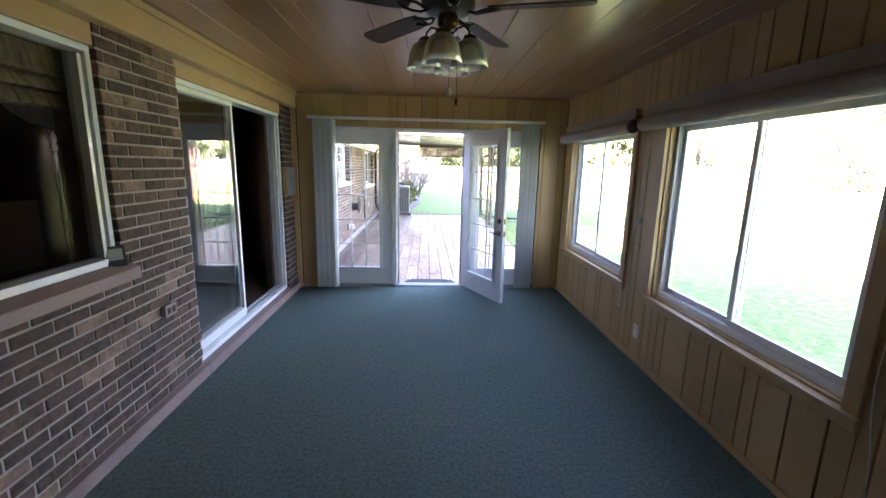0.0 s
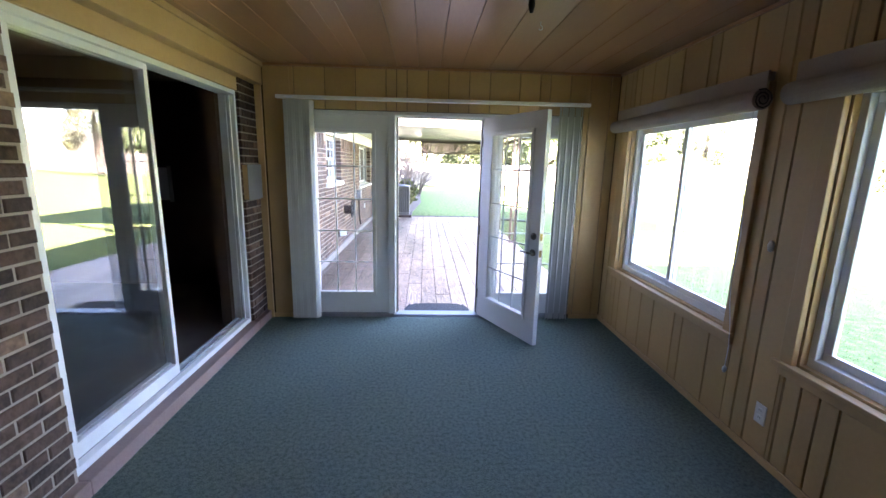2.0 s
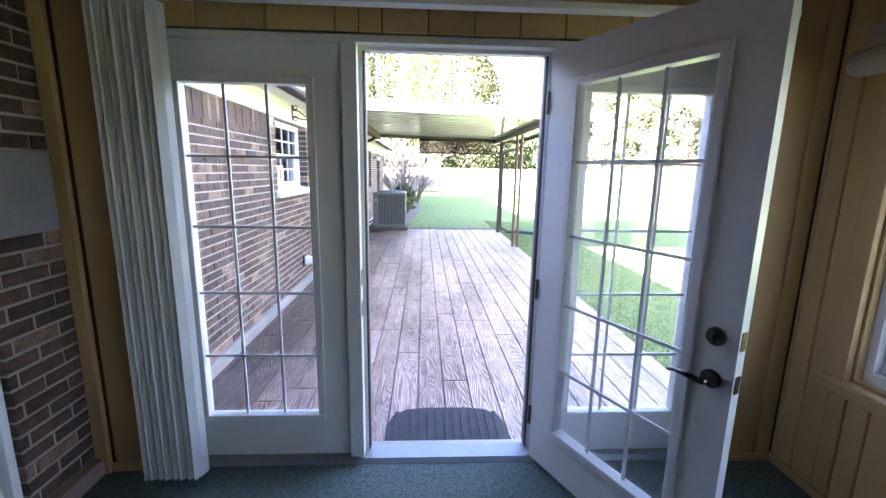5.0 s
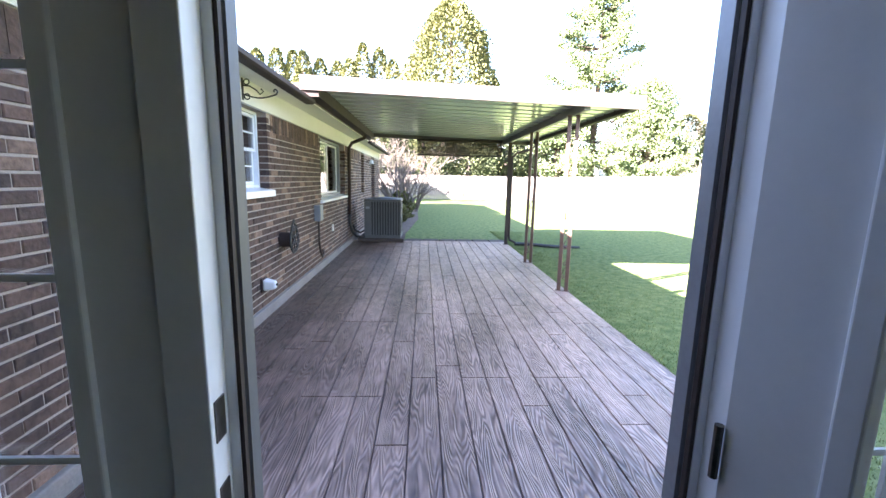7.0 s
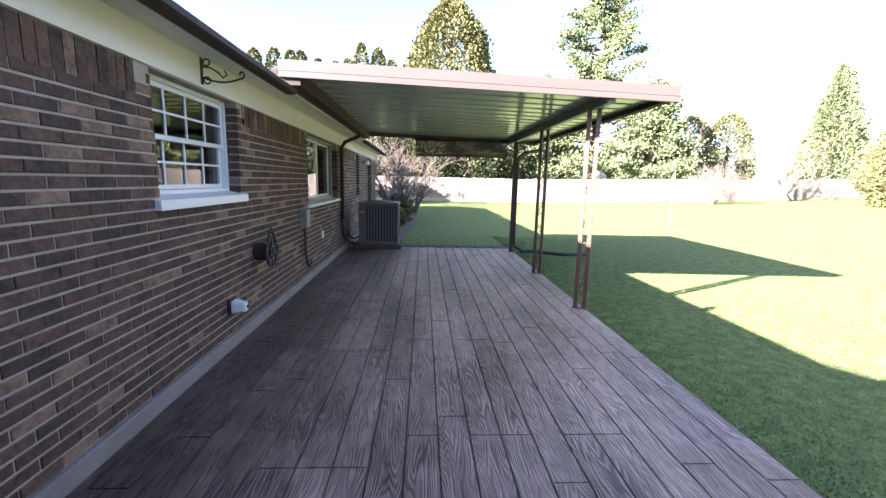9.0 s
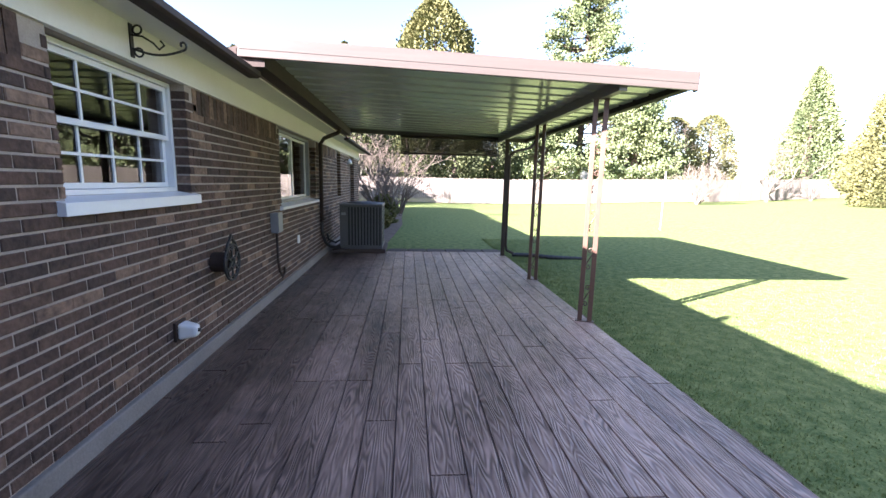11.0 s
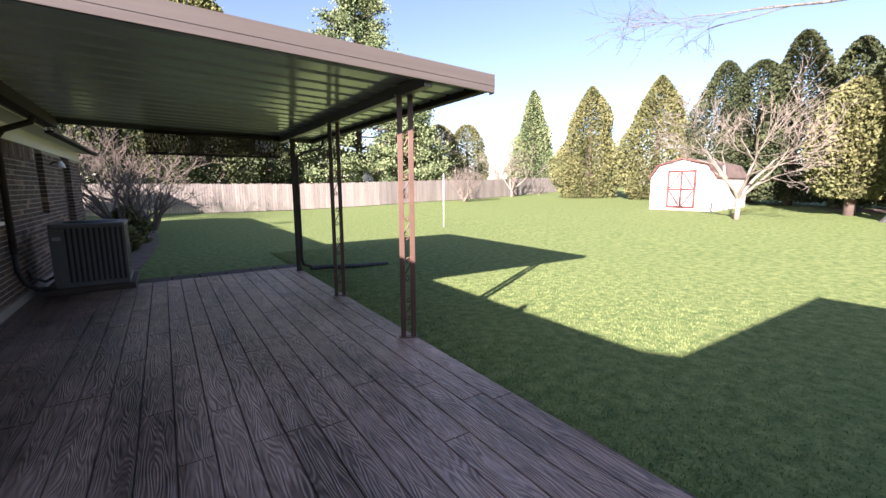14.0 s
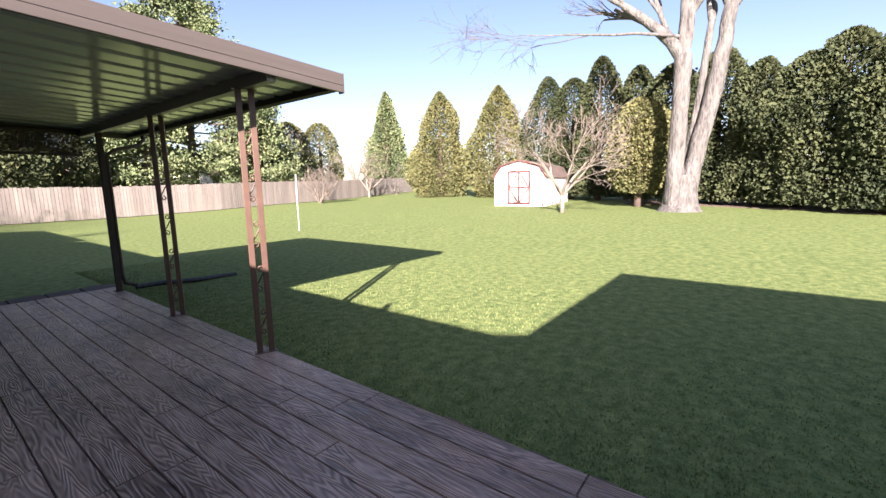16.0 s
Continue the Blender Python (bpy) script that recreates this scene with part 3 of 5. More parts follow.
leaf = thing("door_2", (0.697, YD + 0.0, 0.02), "white glazed door leaf standing open into the room", "door", kind="structure")
glazed_panel(leaf, 0.697, 1.592, 0.035, 2.055, YD - 0.022, 0.044, 0.857, 1.432, 0.265, 1.89, 3, 5)
for z, big in ((1.015, False), (0.87, True)):
    for s, y in ((-1, YD - 0.022), (1, YD + 0.022)):
        rose = [(1.527 + 0.031 * math.cos(a * math.pi / 10), z + 0.031 * math.sin(a * math.pi / 10)) for a in range(20)]
        part("rose", Acc().extrude(rose, "y", min(y, y + s * 0.014), max(y, y + s * 0.014)), M["nickel"], leaf, "dark metal rose", 0.003)
        if big:
            part("lever", Acc().tube([(1.527, y + s * 0.012, z), (1.527, y + s * 0.055, z), (1.498, y + s * 0.06, z + 0.004), (1.438, y + s * 0.06, z + 0.006), (1.413, y + s * 0.055, z - 0.004)], [0.011, 0.010, 0.010, 0.008, 0.006], 10), M["nickel"], leaf, "dark metal lever handle", smooth=True)
        else:
            part("thumb_turn", B(1.522, 1.532, min(y + s * 0.014, y + s * 0.035), max(y + s * 0.014, y + s * 0.035), z - 0.016, z + 0.016), M["nickel"], leaf, "", 0.002)
    part("latch_plate", B(1.5921, 1.5945, YD - 0.013, YD + 0.013, z - 0.03, z + 0.03), M["brass"], leaf, "brass latch plate")
for z in (0.22, 0.90, 1.78):
    part("hinge", Acc().tube([(0.690, YD - 0.028, z), (0.690, YD - 0.028, z + 0.1)], 0.008, 8), M["nickel"], leaf, "dark metal hinge")
leaf.rotation_euler = (0, 0, radians(-63.5))


# vertical blinds drawn to both sides
def vertical_blind(x0, x1, label):
    b = thing("vertical_blind", ((x0 + x1) / 2, Y1 - 0.1, 0.03), label, "blind", "vertical blinds beside the door")
    n = 11
    for k in range(n):
        c = x0 + (x1 - x0) * (k + 0.5) / n
        a = radians(58 + 12 * math.sin(k * 2.1))
        dx, dy = 0.042 * math.cos(a), 0.042 * math.sin(a)
        yc = Y1 - 0.085
        pr = [(c - dx, yc - dy), (c + 0.006, yc), (c + dx, yc + dy), (c + dx + 0.0018, yc + dy), (c + 0.0085, yc), (c - dx + 0.0018, yc - dy)]
        part("vane", Acc().extrude(pr, "z", 0.03, 2.165), M["blind"], b)
    return b


vertical_blind(-1.21, -0.96, "bunched pale vertical blind vanes hanging to the carpet")
vertical_blind(1.39, 1.62, "bunched pale vertical blind vanes hanging to the carpet")
hr = thing("blind_headrail", (0.2, Y1 - 0.085, 2.17), "long white headrail of the vertical blinds", "blind rail")
part("rail", B(-1.29, 1.68, Y1 - 0.115, Y1 - 0.055, 2.175, 2.205), M["white"], hr, "", 0.004)
for x in (-1.1, 0.2, 1.5):
    part("bracket", B(x - 0.015, x + 0.015, Y1 - 0.06, Y1 + 0.0, 2.2055, 2.212), M["white"], hr)

# sliding glass door in the brick wall
s = thing("door_3", (-1.6, 4.34, 0.085), "white sliding glass door with one half open", "door", kind="structure")
part("door_frame", ring(Acc(), "x", -1.68, -1.545, 3.313, 5.377, 0.088, 2.188, 0.035, 0.04), M["vinyl"], s, "white aluminium frame", 0.003)
part("track", Acc().box(-1.66, -1.65, 3.36, 5.33, 0.128, 0.145).box(-1.60, -1.59, 3.36, 5.33, 0.128, 0.145), M["grey"], s, "metal track")
part("jamb_rib", Acc().box(-1.62, -1.61, 5.318, 5.332, 0.13, 2.14).box(-1.585, -1.575, 5.312, 5.332, 0.13, 2.14), M["vinyl"], s)
part("fixed_sash", ring(Acc(), "x", -1.61, -1.575, 3.36, 4.25, 0.146, 2.152, 0.036, 0.08), M["vinyl"], s, "white sash", 0.003)
hide_shadow(part("pane", B(-1.596, -1.590, 3.395, 4.216, 0.224, 2.118), M["glass"], s))
part("stacked_sash", ring(Acc(), "x", -1.66, -1.625, 3.40, 4.275, 0.146, 2.152, 0.036, 0.08), M["vinyl"], s, "white sash slid behind", 0.003)
hide_shadow(part("pane", B(-1.646, -1.640, 3.435, 4.241, 0.224, 2.118), M["glass"], s))
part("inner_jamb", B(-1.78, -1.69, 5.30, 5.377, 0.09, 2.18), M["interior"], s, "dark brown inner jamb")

# picture window with roman shade in the brick wall
w = thing("window_3", (-1.6, 1.65, 1.0), "white framed window with a woven shade drawn half up", "window", kind="structure")
part("window_frame", ring(Acc(), "x", -1.66, -1.545, 0.705, 2.595, 1.05, 2.188, 0.034, 0.04), M["vinyl"], w, "white aluminium frame", 0.004)
part("frame_rib", Acc().box(-1.60, -1.555, 2.52, 2.544, 1.096, 2.137), M["vinyl"], w)
hide_shadow(part("pane", B(-1.63, -1.625, 0.738, 2.562, 1.09, 2.155), M["screened"], w))
part("brick_sill", Acc().extrude([(-1.66, 1.05), (-1.535, 1.05), (-1.465, 1.02), (-1.465, 0.955), (-1.53, 0.955), (-1.66, 0.96)], "y", 0.60, 2.66), M["curb"], w, "brown painted sloping sill", 0.004)
sh = thing("roman_shade", (-1.74, 1.65, 1.80), "brown striped woven roman shade gathered at the top", "window shade")
prof = [(-1.70, 2.16), (-1.685, 2.09), (-1.68, 2.04), (-1.662, 2.02), (-1.70, 2.01), (-1.68, 1.98), (-1.668, 1.95), (-1.70, 1.94), (-1.68, 1.91), (-1.67, 1.875), (-1.705, 1.865), (-1.72, 1.90), (-1.72, 2.16)]
part("fabric", Acc().extrude(prof, "y", 0.75, 2.585), M["woven"], sh, "woven fabric with vertical stripes")
lamp = thing("torchiere_lamp", (-1.95, 2.78, 0.09), "tall torchiere floor lamp behind the window", "floor lamp")
part("base", Acc().lathe([(0.0, 0.03), (0.03, 0.03), (0.12, 0.015), (0.14, 0.0), (0.0, 0.0)], (-1.95, 2.78, 0.09), 20), M["black"], lamp, smooth=True)
part("pole", Acc().tube([(-1.95, 2.78, 0.12), (-1.95, 2.78, 1.78)], 0.013, 10), M["chrome"], lamp, "slim polished metal pole", smooth=True)
part("knob", Acc().lathe([(0.01, 0), (0.024, 0.02), (0.014, 0.05), (0.026, 0.07), (0.012, 0.11)], (-1.95, 2.78, 1.66), 12), M["chrome"], lamp, smooth=True)
part("bowl", Acc().lathe([(0.02, 0.0), (0.08, 0.02), (0.15, 0.07), (0.19, 0.13), (0.185, 0.135), (0.14, 0.075), (0.02, 0.012)], (-1.95, 2.78, 1.79), 24), M["vinyl"], lamp, "wide open bowl shade", smooth=True)
cb = thing("cabinet", (-5.6, 5.4, 0.09), "dark wooden cabinet inside the dim room", "cabinet")
part("body", B(-5.95, -5.4, 4.4, 6.5, 0.09, 1.0), M["interior"], cb, "", 0.01)
part("worktop", B(-5.97, -5.35, 4.38, 6.52, 1.0, 1.04), M["darkbark"], cb)
wb = thing("wall_panel", (-3.0, 6.59, 1.3), "pale paper sheet on the dim inner wall", "wall sheet")
part("sheet", B(-3.12, -2.90, 6.585, 6.6, 1.12, 1.50), M["white"], wb)
part("edge_strip", B(-2.90, -2.86, 6.58, 6.6, 1.10, 1.52), M["blind"], wb)


# ---- ceiling fan ----
FX, FY = 0.28, 2.50
fan = thing("ceiling_fan", (FX, FY, H), "dark ceiling fan with frosted glass lamp shades", "ceiling fan")
part("canopy", Acc().lathe([(0.075, 0.0), (0.075, -0.02), (0.05, -0.045), (0.02, -0.05)], (FX, FY, H), 24), M["brass"], fan, smooth=True)
part("motor_housing", Acc().lathe([(0.02, 2.46), (0.11, 2.455), (0.135, 2.43), (0.135, 2.40), (0.11, 2.375), (0.06, 2.365), (0.0, 2.365)], (FX, FY, 0), 28), M["black"], fan, "black housing", smooth=True)
part("switch_cup", Acc().lathe([(0.045, 2.365), (0.052, 2.355), (0.052, 2.315), (0.04, 2.30), (0.0, 2.298)], (FX, FY, 0), 24), M["brass"], fan, "brass cup", smooth=True)
part("stem", Acc().lathe([(0.012, 2.30), (0.012, 2.28), (0.024, 2.255), (0.024, 2.235), (0.008, 2.21), (0.0, 2.205)], (FX, FY, 0), 14), M["black"], fan, smooth=True)
for k in range(5):
    a = radians(58 + 72 * k)
    m = Matrix.Translation((FX, FY, 2.385)) @ Matrix.Rotation(a, 4, 'Z') @ Matrix.Rotation(radians(11), 4, 'X')
    out = [(0.20, -0.05), (0.30, -0.062), (0.665, -0.07), (0.70, -0.05), (0.708, 0.0), (0.70, 0.05), (0.665, 0.07), (0.30, 0.062), (0.20, 0.05)]
    bl = Acc().extrude(out, "z", -0.004, 0.004)
    bl.v = [tuple(m @ Vector(p)) for p in bl.v]
    bo = part("blade", bl, M["fanblade"], fan, "dark wood blade", 0.002)
    arm = Acc()
    for sgn in (-1, 1):
        arm.tube([(0.10, 0, -0.01), (0.14, 0.02 * sgn, -0.02), (0.18, 0.035 * sgn, -0.012), (0.23, 0.03 * sgn, -0.007), (0.26, 0.0, -0.007)], 0.007, 6)
    arm.v = [tuple(m @ Vector(p)) for p in arm.v]
    part("blade_iron", arm, M["black"], bo, "scrolled dark iron bracket", smooth=True)
for k in range(4):
    a = radians(-15 + 90 * k)
    ux, uy = math.cos(a), math.sin(a)
    arm = [(FX + ux * r, FY + uy * r, z) for r, z in ((0.02, 2.27), (0.05, 2.30), (0.085, 2.31), (0.11, 2.285), (0.11, 2.262))]
    part("lamp_arm", Acc().tube(arm, 0.006, 8), M["black"], fan, smooth=True)
    curl = [(FX + ux * (0.045 + 0.018 * math.cos(q * 0.6) * (1 - q / 16)), FY + uy * (0.045 + 0.018 * math.cos(q * 0.6) * (1 - q / 16)), 2.245 + 0.018 * math.sin(q * 0.6) * (1 - q / 16)) for q in range(14)]
    part("scroll", Acc().tube(curl, 0.004, 6), M["black"], fan, smooth=True)
    c = (FX + ux * 0.115, FY + uy * 0.115, 0)
    part("fitter", Acc().lathe([(0.012, 2.27), (0.033, 2.258), (0.038, 2.238), (0.0, 2.238)], c, 18), M["brass"], fan, smooth=True)
    g = part("lamp_shade", Acc().lathe([(0.034, 2.246), (0.062, 2.228), (0.080, 2.192), (0.089, 2.148), (0.096, 2.112), (0.093, 2.112), (0.086, 2.148), (0.076, 2.192), (0.057, 2.226), (0.03, 2.243)], c, 32, 0.05, 8), M["shade"], fan, "frosted fluted glass shade", smooth=True)
    part("bulb", Acc().lathe([(0.012, 2.235), (0.016, 2.20), (0.03, 2.17), (0.026, 2.145), (0.0, 2.135)], c, 14), M["white"], g, "unlit bulb", smooth=True)
part("pull_chain", Acc().tube([(FX + 0.012, FY, 2.21), (FX + 0.010, FY, 2.012)], 0.0018, 5), M["brass"], fan)
part("chain_ball", Acc().lathe([(0.0, 2.02), (0.010, 2.016), (0.016, 2.004), (0.016, 1.992), (0.010, 1.981), (0.0, 1.978)], (FX + 0.010, FY, 0), 14), M["white"], fan, "clear pull ball", smooth=True)
part("pull_chain", Acc().tube([(FX + 0.05, FY + 0.02, 2.30), (FX + 0.052, FY + 0.02, 1.975)], 0.0018, 5), M["brass"], fan)
part("chain_fob", Acc().lathe([(0.0, 1.98), (0.006, 1.972), (0.008, 1.95), (0.004, 1.935), (0.0, 1.934)], (FX + 0.052, FY + 0.02, 0), 10), M["dark"], fan, "dark wooden fob", smooth=True)
for x, y in ((0.95, 3.35), (0.82, 4.35)):
    hk = thing("ceiling_hook", (x, y, H), "small white screw hook in the ceiling", "hook", "hooks in the ceiling")
    part("hook", Acc().tube([(x, y, H + 0.002), (x, y, H - 0.02), (x + 0.012, y, H - 0.03), (x + 0.012, y, H - 0.045), (x, y, H - 0.05), (x - 0.01, y, H - 0.042)], 0.0028, 6), M["white"], hk, smooth=True)


# ---- small things on the sunroom walls ----
def outlet(x, y, z, side, label):
    o = thing("wall_outlet", (x, y, z), label, "outlet")
    part("plate", B(min(x, x + side * 0.006), max(x, x + side * 0.006), y - 0.036, y + 0.036, z - 0.058, z + 0.058), M["white"], o, "", 0.002)
    for dz in (-0.022, 0.022):
        k = part("socket", B(min(x + side * 0.006, x + side * 0.008), max(x + side * 0.006, x + side * 0.008), y - 0.016, y + 0.016, z + dz - 0.014, z + dz + 0.014), M["vinyl"], o)
        part("slot", Acc().box(min(x + side * 0.008, x + side * 0.0085), max(x + side * 0.008, x + side * 0.0085), y - 0.008, y - 0.005, z + dz - 0.005, z + dz + 0.006).box(min(x + side * 0.008, x + side * 0.0085), max(x + side * 0.008, x + side * 0.0085), y + 0.005, y + 0.008, z + dz - 0.005, z + dz + 0.006), M["dark"], k)
    return o


outlet(X1, 3.54, 0.27, -1, "white double outlet on the tan board wall")
ob = thing("outlet_box", (-1.52, 2.93, 0.66), "grey metal outlet box on the brick", "outlet")
part("box", B(-1.525, -1.49, 2.875, 2.985, 0.625, 0.695), M["grey"], ob, "", 0.004)
part("cover", B(-1.4898, -1.486, 2.87, 2.99, 0.62, 0.70), M["curb"], ob, "", 0.002)
part("socket", Acc().box(-1.4858, -1.482, 2.89, 2.92, 0.64, 0.68).box(-1.4858, -1.482, 2.94, 2.97, 0.64, 0.68), M["dark"], ob)
bx = thing("metal_wall_box", (-1.52, 5.50, 1.25), "flat grey metal box hung on the brick", "wall box")
part("box", B(-1.525, -1.475, 5.36, 5.66, 1.25, 1.56), M["tan_trim"], bx, "tan painted box", 0.004)
part("cover", B(-1.4748, -1.470, 5.345, 5.66, 1.245, 1.565), M["grey"], bx, "brushed metal cover", 0.002)
cl = thing("weather_clock", (-1.50, 2.56, 1.04), "small black digital weather clock on the sill", "clock")
mm = Matrix.Translation((-1.527, 2.56, 1.04)) @ Matrix.Rotation(radians(-38), 4, 'Z') @ Matrix.Rotation(radians(-14), 4, 'Y')
part("case", Acc().box(-0.012, 0.012, -0.05, 0.05, 0.0, 0.115, mm), M["black"], cl, "", 0.004)
part("display", Acc().box(0.0122, 0.0135, -0.036, 0.036, 0.035, 0.098, mm), M["grey"], cl, "grey display")
part("foot", Acc().box(-0.05, -0.0125, -0.03, 0.03, 0.0, 0.01, mm), M["black"], cl)
kn = thing("cord_cleat", (X1, 3.66, 1.20), "small white cord cleat on the wall", "cord cleat")
part("cleat", Acc().lathe([(0.0, 0.035), (0.01, 0.03), (0.016, 0.01), (0.012, -0.02), (0.0, -0.028)], (X1 - 0.012, 3.66, 1.20), 12), M["white"], kn, smooth=True)

# ---- patio ----
slab_p = structure("patio", B(-1.6, 2.12, 5.93, 15.0, -0.30, PATIO - 0.012), M["joint"], "stained stamped concrete patio with a plank pattern", category="patio")
mt = thing("door_mat", (0.26, 6.08, PATIO), "dark half-round rubber door mat on the patio", "door mat")
o = [(-0.11, 5.955), (0.63, 5.955), (0.635, 6.15), (0.60, 6.26), (0.52, 6.325), (0.40, 6.345), (0.12, 6.345), (0.0, 6.325), (-0.08, 6.26), (-0.115, 6.15)]
part("mat", Acc().extrude(o, "z", PATIO, PATIO + 0.012), M["rubber"], mt, "", 0.004)
rib = Acc()
for k in range(13):
    rib.box(-0.07 + k * 0.053, -0.045 + k * 0.053, 5.975, 6.29, PATIO + 0.0125, PATIO + 0.017)
part("tread", rib, M["rubber"], mt)


soil = Acc()
rs_ = random.Random(6)
for k in range(76):
    y0 = 5.95 + k * 0.12
    soil.box(2.12, 2.155 + rs_.uniform(0, 0.03), y0, y0 + 0.119, -0.2, -0.098 + rs_.uniform(-0.008, 0.008))
structure("soil_edge", soil, M["mulch"], "dark soil edge between patio and lawn", category="soil")

# ---- patio cover ----
cv = thing("patio_cover", (0.8, 12.7, 2.36), "aluminium patio cover with taupe fascia and pale ribbed pans", "patio cover")
CY0, CY1, CX0, CX1 = 10.12, 15.45, -1.26, 2.71


def cover_z(x):
    return 2.445 - 0.028 * (x - CX0)


acc = Acc()
y, prof = CY0 + 0.013, []
while y < CY1 - 0.1:
    for dy, dz in ((0, 0.0), (0.21, 0.0), (0.228, 0.05), (0.292, 0.05), (0.310, 0.0)):
        prof.append((y + dy, dz))
    y += 0.3122
n = len(prof)
acc.add([(x, yy, cover_z(x) + dz + t) for t in (0.0, 0.012) for x in (CX0, CX1 - 0.02) for yy, dz in prof],
        [(i, i + 1, n + i + 1, n + i) for i in range(n - 1)] + [(2 * n + i, 3 * n + i, 3 * n + i + 1, 2 * n + i + 1) for i in range(n - 1)])
part("pan_deck", acc, M["pan"], cv, "pale ribbed aluminium underside")


def sloped(x0, x1, y0, y1, below, above):
    return Acc().add([(x, yy, cover_z(x) + z) for z in (-below, above) for yy in (y0, y1) for x in (x0, x1)],
                     [(0, 2, 3, 1), (4, 5, 7, 6), (0, 1, 5, 4), (2, 6, 7, 3), (0, 4, 6, 2), (1, 3, 7, 5)])


for y0, y1 in ((CY0 - 0.02, CY0 + 0.012), (CY1 - 0.012, CY1 + 0.02)):
    f = part("fascia", sloped(CX0, CX1 + 0.03, y0, y1, 0.072, 0.09), M["taupe"], cv, "taupe metal fascia", 0.004)
    for z in (0.0, 0.03):
        part("fascia_bead", sloped(CX0, CX1 + 0.03, y0 - 0.004, y0 - 0.0002, 0.012 - z, 0.022 + z - 0.004), M["taupe"], f)
part("gutter_beam", sloped(CX1 - 0.06, CX1 + 0.028, CY0 + 0.013, CY1 - 0.013, 0.055, 0.07), M["dark"], cv, "dark brown gutter edge", 0.004)
part("end_cap", sloped(CX1 + 0.0305, CX1 + 0.036, CY0 - 0.022, CY0 + 0.05, 0.077, 0.094), M["taupe"], cv)
part("wall_channel", sloped(CX0 - 0.02, CX0 + 0.03, CY0 + 0.013, CY1, 0.05, -0.001), M["taupe"], cv)
part("beam", B(2.03, 2.11, CY0 + 0.04, CY1 - 0.013, 2.245, 2.345), M["beam"], cv, "taupe metal carrying beam", 0.004)
part("cover_flashing", Acc().extrude([(-1.42, 2.42), (-1.06, 2.53), (-1.06, 2.305), (-1.20, 2.305)], "y", CY0 + 0.013, CY1), M["dark"], cv, "dark flashing at the house roof")


def scroll_post(x, y, label):
    """Ornamental post of two square tubes with cast scrolls between."""
    p = thing("scroll_post", (x, y, PATIO), label, "post", "posts of the patio cover")
    m = Matrix.Translation((x, y, 0)) @ Matrix.Rotation(radians(-25), 4, 'Z')
    for sx in (-0.05, 0.05):
        part("tube", Acc().box(sx - 0.024, sx + 0.024, -0.024, 0.024, PATIO + 0.006, 2.244, m), M["post"], p, "", 0.003)
    part("base_plate", Acc().box(-0.095, 0.095, -0.035, 0.035, PATIO, PATIO + 0.006, m), M["post"], p)
    part("top_plate", Acc().box(-0.095, 0.095, -0.035, 0.035, 2.2395, 2.2445, m), M["post"], p)
    for k, z in enumerate((0.22, 0.62, 1.02, 1.42, 1.82)):
        sc = Acc()
        for sg in (-1, 1):
            pts = [m @ Vector((sg * (0.010 + 0.034 * (1 - q / 17) * math.cos(q * 0.55)), 0, z + 0.09 * sg + 0.034 * (1 - q / 17) * math.sin(q * 0.55))) for q in range(15)]
            sc.tube(pts, 0.006, 6)
        sc.tube([m @ Vector((-0.046, 0, z - 0.085)), m @ Vector((-0.015, 0, z - 0.03)), m @ Vector((0.015, 0, z + 0.03)), m @ Vector((0.046, 0, z + 0.085))], 0.006, 6)
        part("scroll", sc, M["post"], p, "cast iron scroll", smooth=True)
    return p


scroll_post(2.055, 10.55, "brown wrought iron post with scrolls on the patio edge")
scroll_post(2.06, 12.49, "brown wrought iron post with scrolls on the patio edge")
p = thing("square_post", (2.07, 14.62, PATIO), "plain dark brown square post at the patio corner", "post", "posts of the patio cover")
part("shaft", B(2.035, 2.105, 14.585, 14.655, PATIO + 0.006, 2.244), M["dark"], p, "", 0.006)
part("base_plate", B(2.01, 2.13, 14.56, 14.68, PATIO, PATIO + 0.0055), M["dark"], p)
ds = thing("cover_downspout", (2.75, 14.75, 2.3), "dark brown downspout elbow under the cover gutter", "downspout")
part("pipe", Acc().tube([(2.74, 15.0, 2.33), (2.73, 14.98, 2.22), (2.62, 14.9, 2.12), (2.25, 14.72, 2.02), (2.14, 14.66, 1.93), (2.137, 14.655, 1.7), (2.137, 14.655, 0.16), (2.16, 14.65, 0.04), (2.3, 14.62, -0.02)], 0.028, 8), M["dark"], ds, smooth=True)
ex = thing("drain_hose", (2.9, 14.5, -0.08), "black corrugated drain hose lying on the lawn", "hose")
hz = [(2.28 + 1.5 * k / 30, 14.62 - 0.12 * k / 30 + 0.03 * math.sin(k * 0.3), terrain(3, 14.5) + 0.045 + 0.03 * math.cos(k / 30 * 3)) for k in range(31)]
part("hose", Acc().tube(hz, [0.036 if k % 2 else 0.042 for k in range(31)], 8), M["black"], ex)
sn = thing("sun_screen", (1.05, 15.3, 2.0), "brown see-through sun screen hanging under the cover", "sun screen")
part("fabric", B(-0.02, 2.02, 15.325, 15.329, 1.98, 2.30), M["screen"], sn, "brown mesh fabric")
part("bottom_bar", Acc().tube([(-0.03, 15.327, 1.97), (2.03, 15.327, 1.97)], 0.018, 8), M["dark"], sn, smooth=True)
part("top_roll", Acc().tube([(-0.03, 15.327, 2.315), (2.03, 15.327, 2.315)], 0.028, 10), M["dark"], sn, smooth=True)


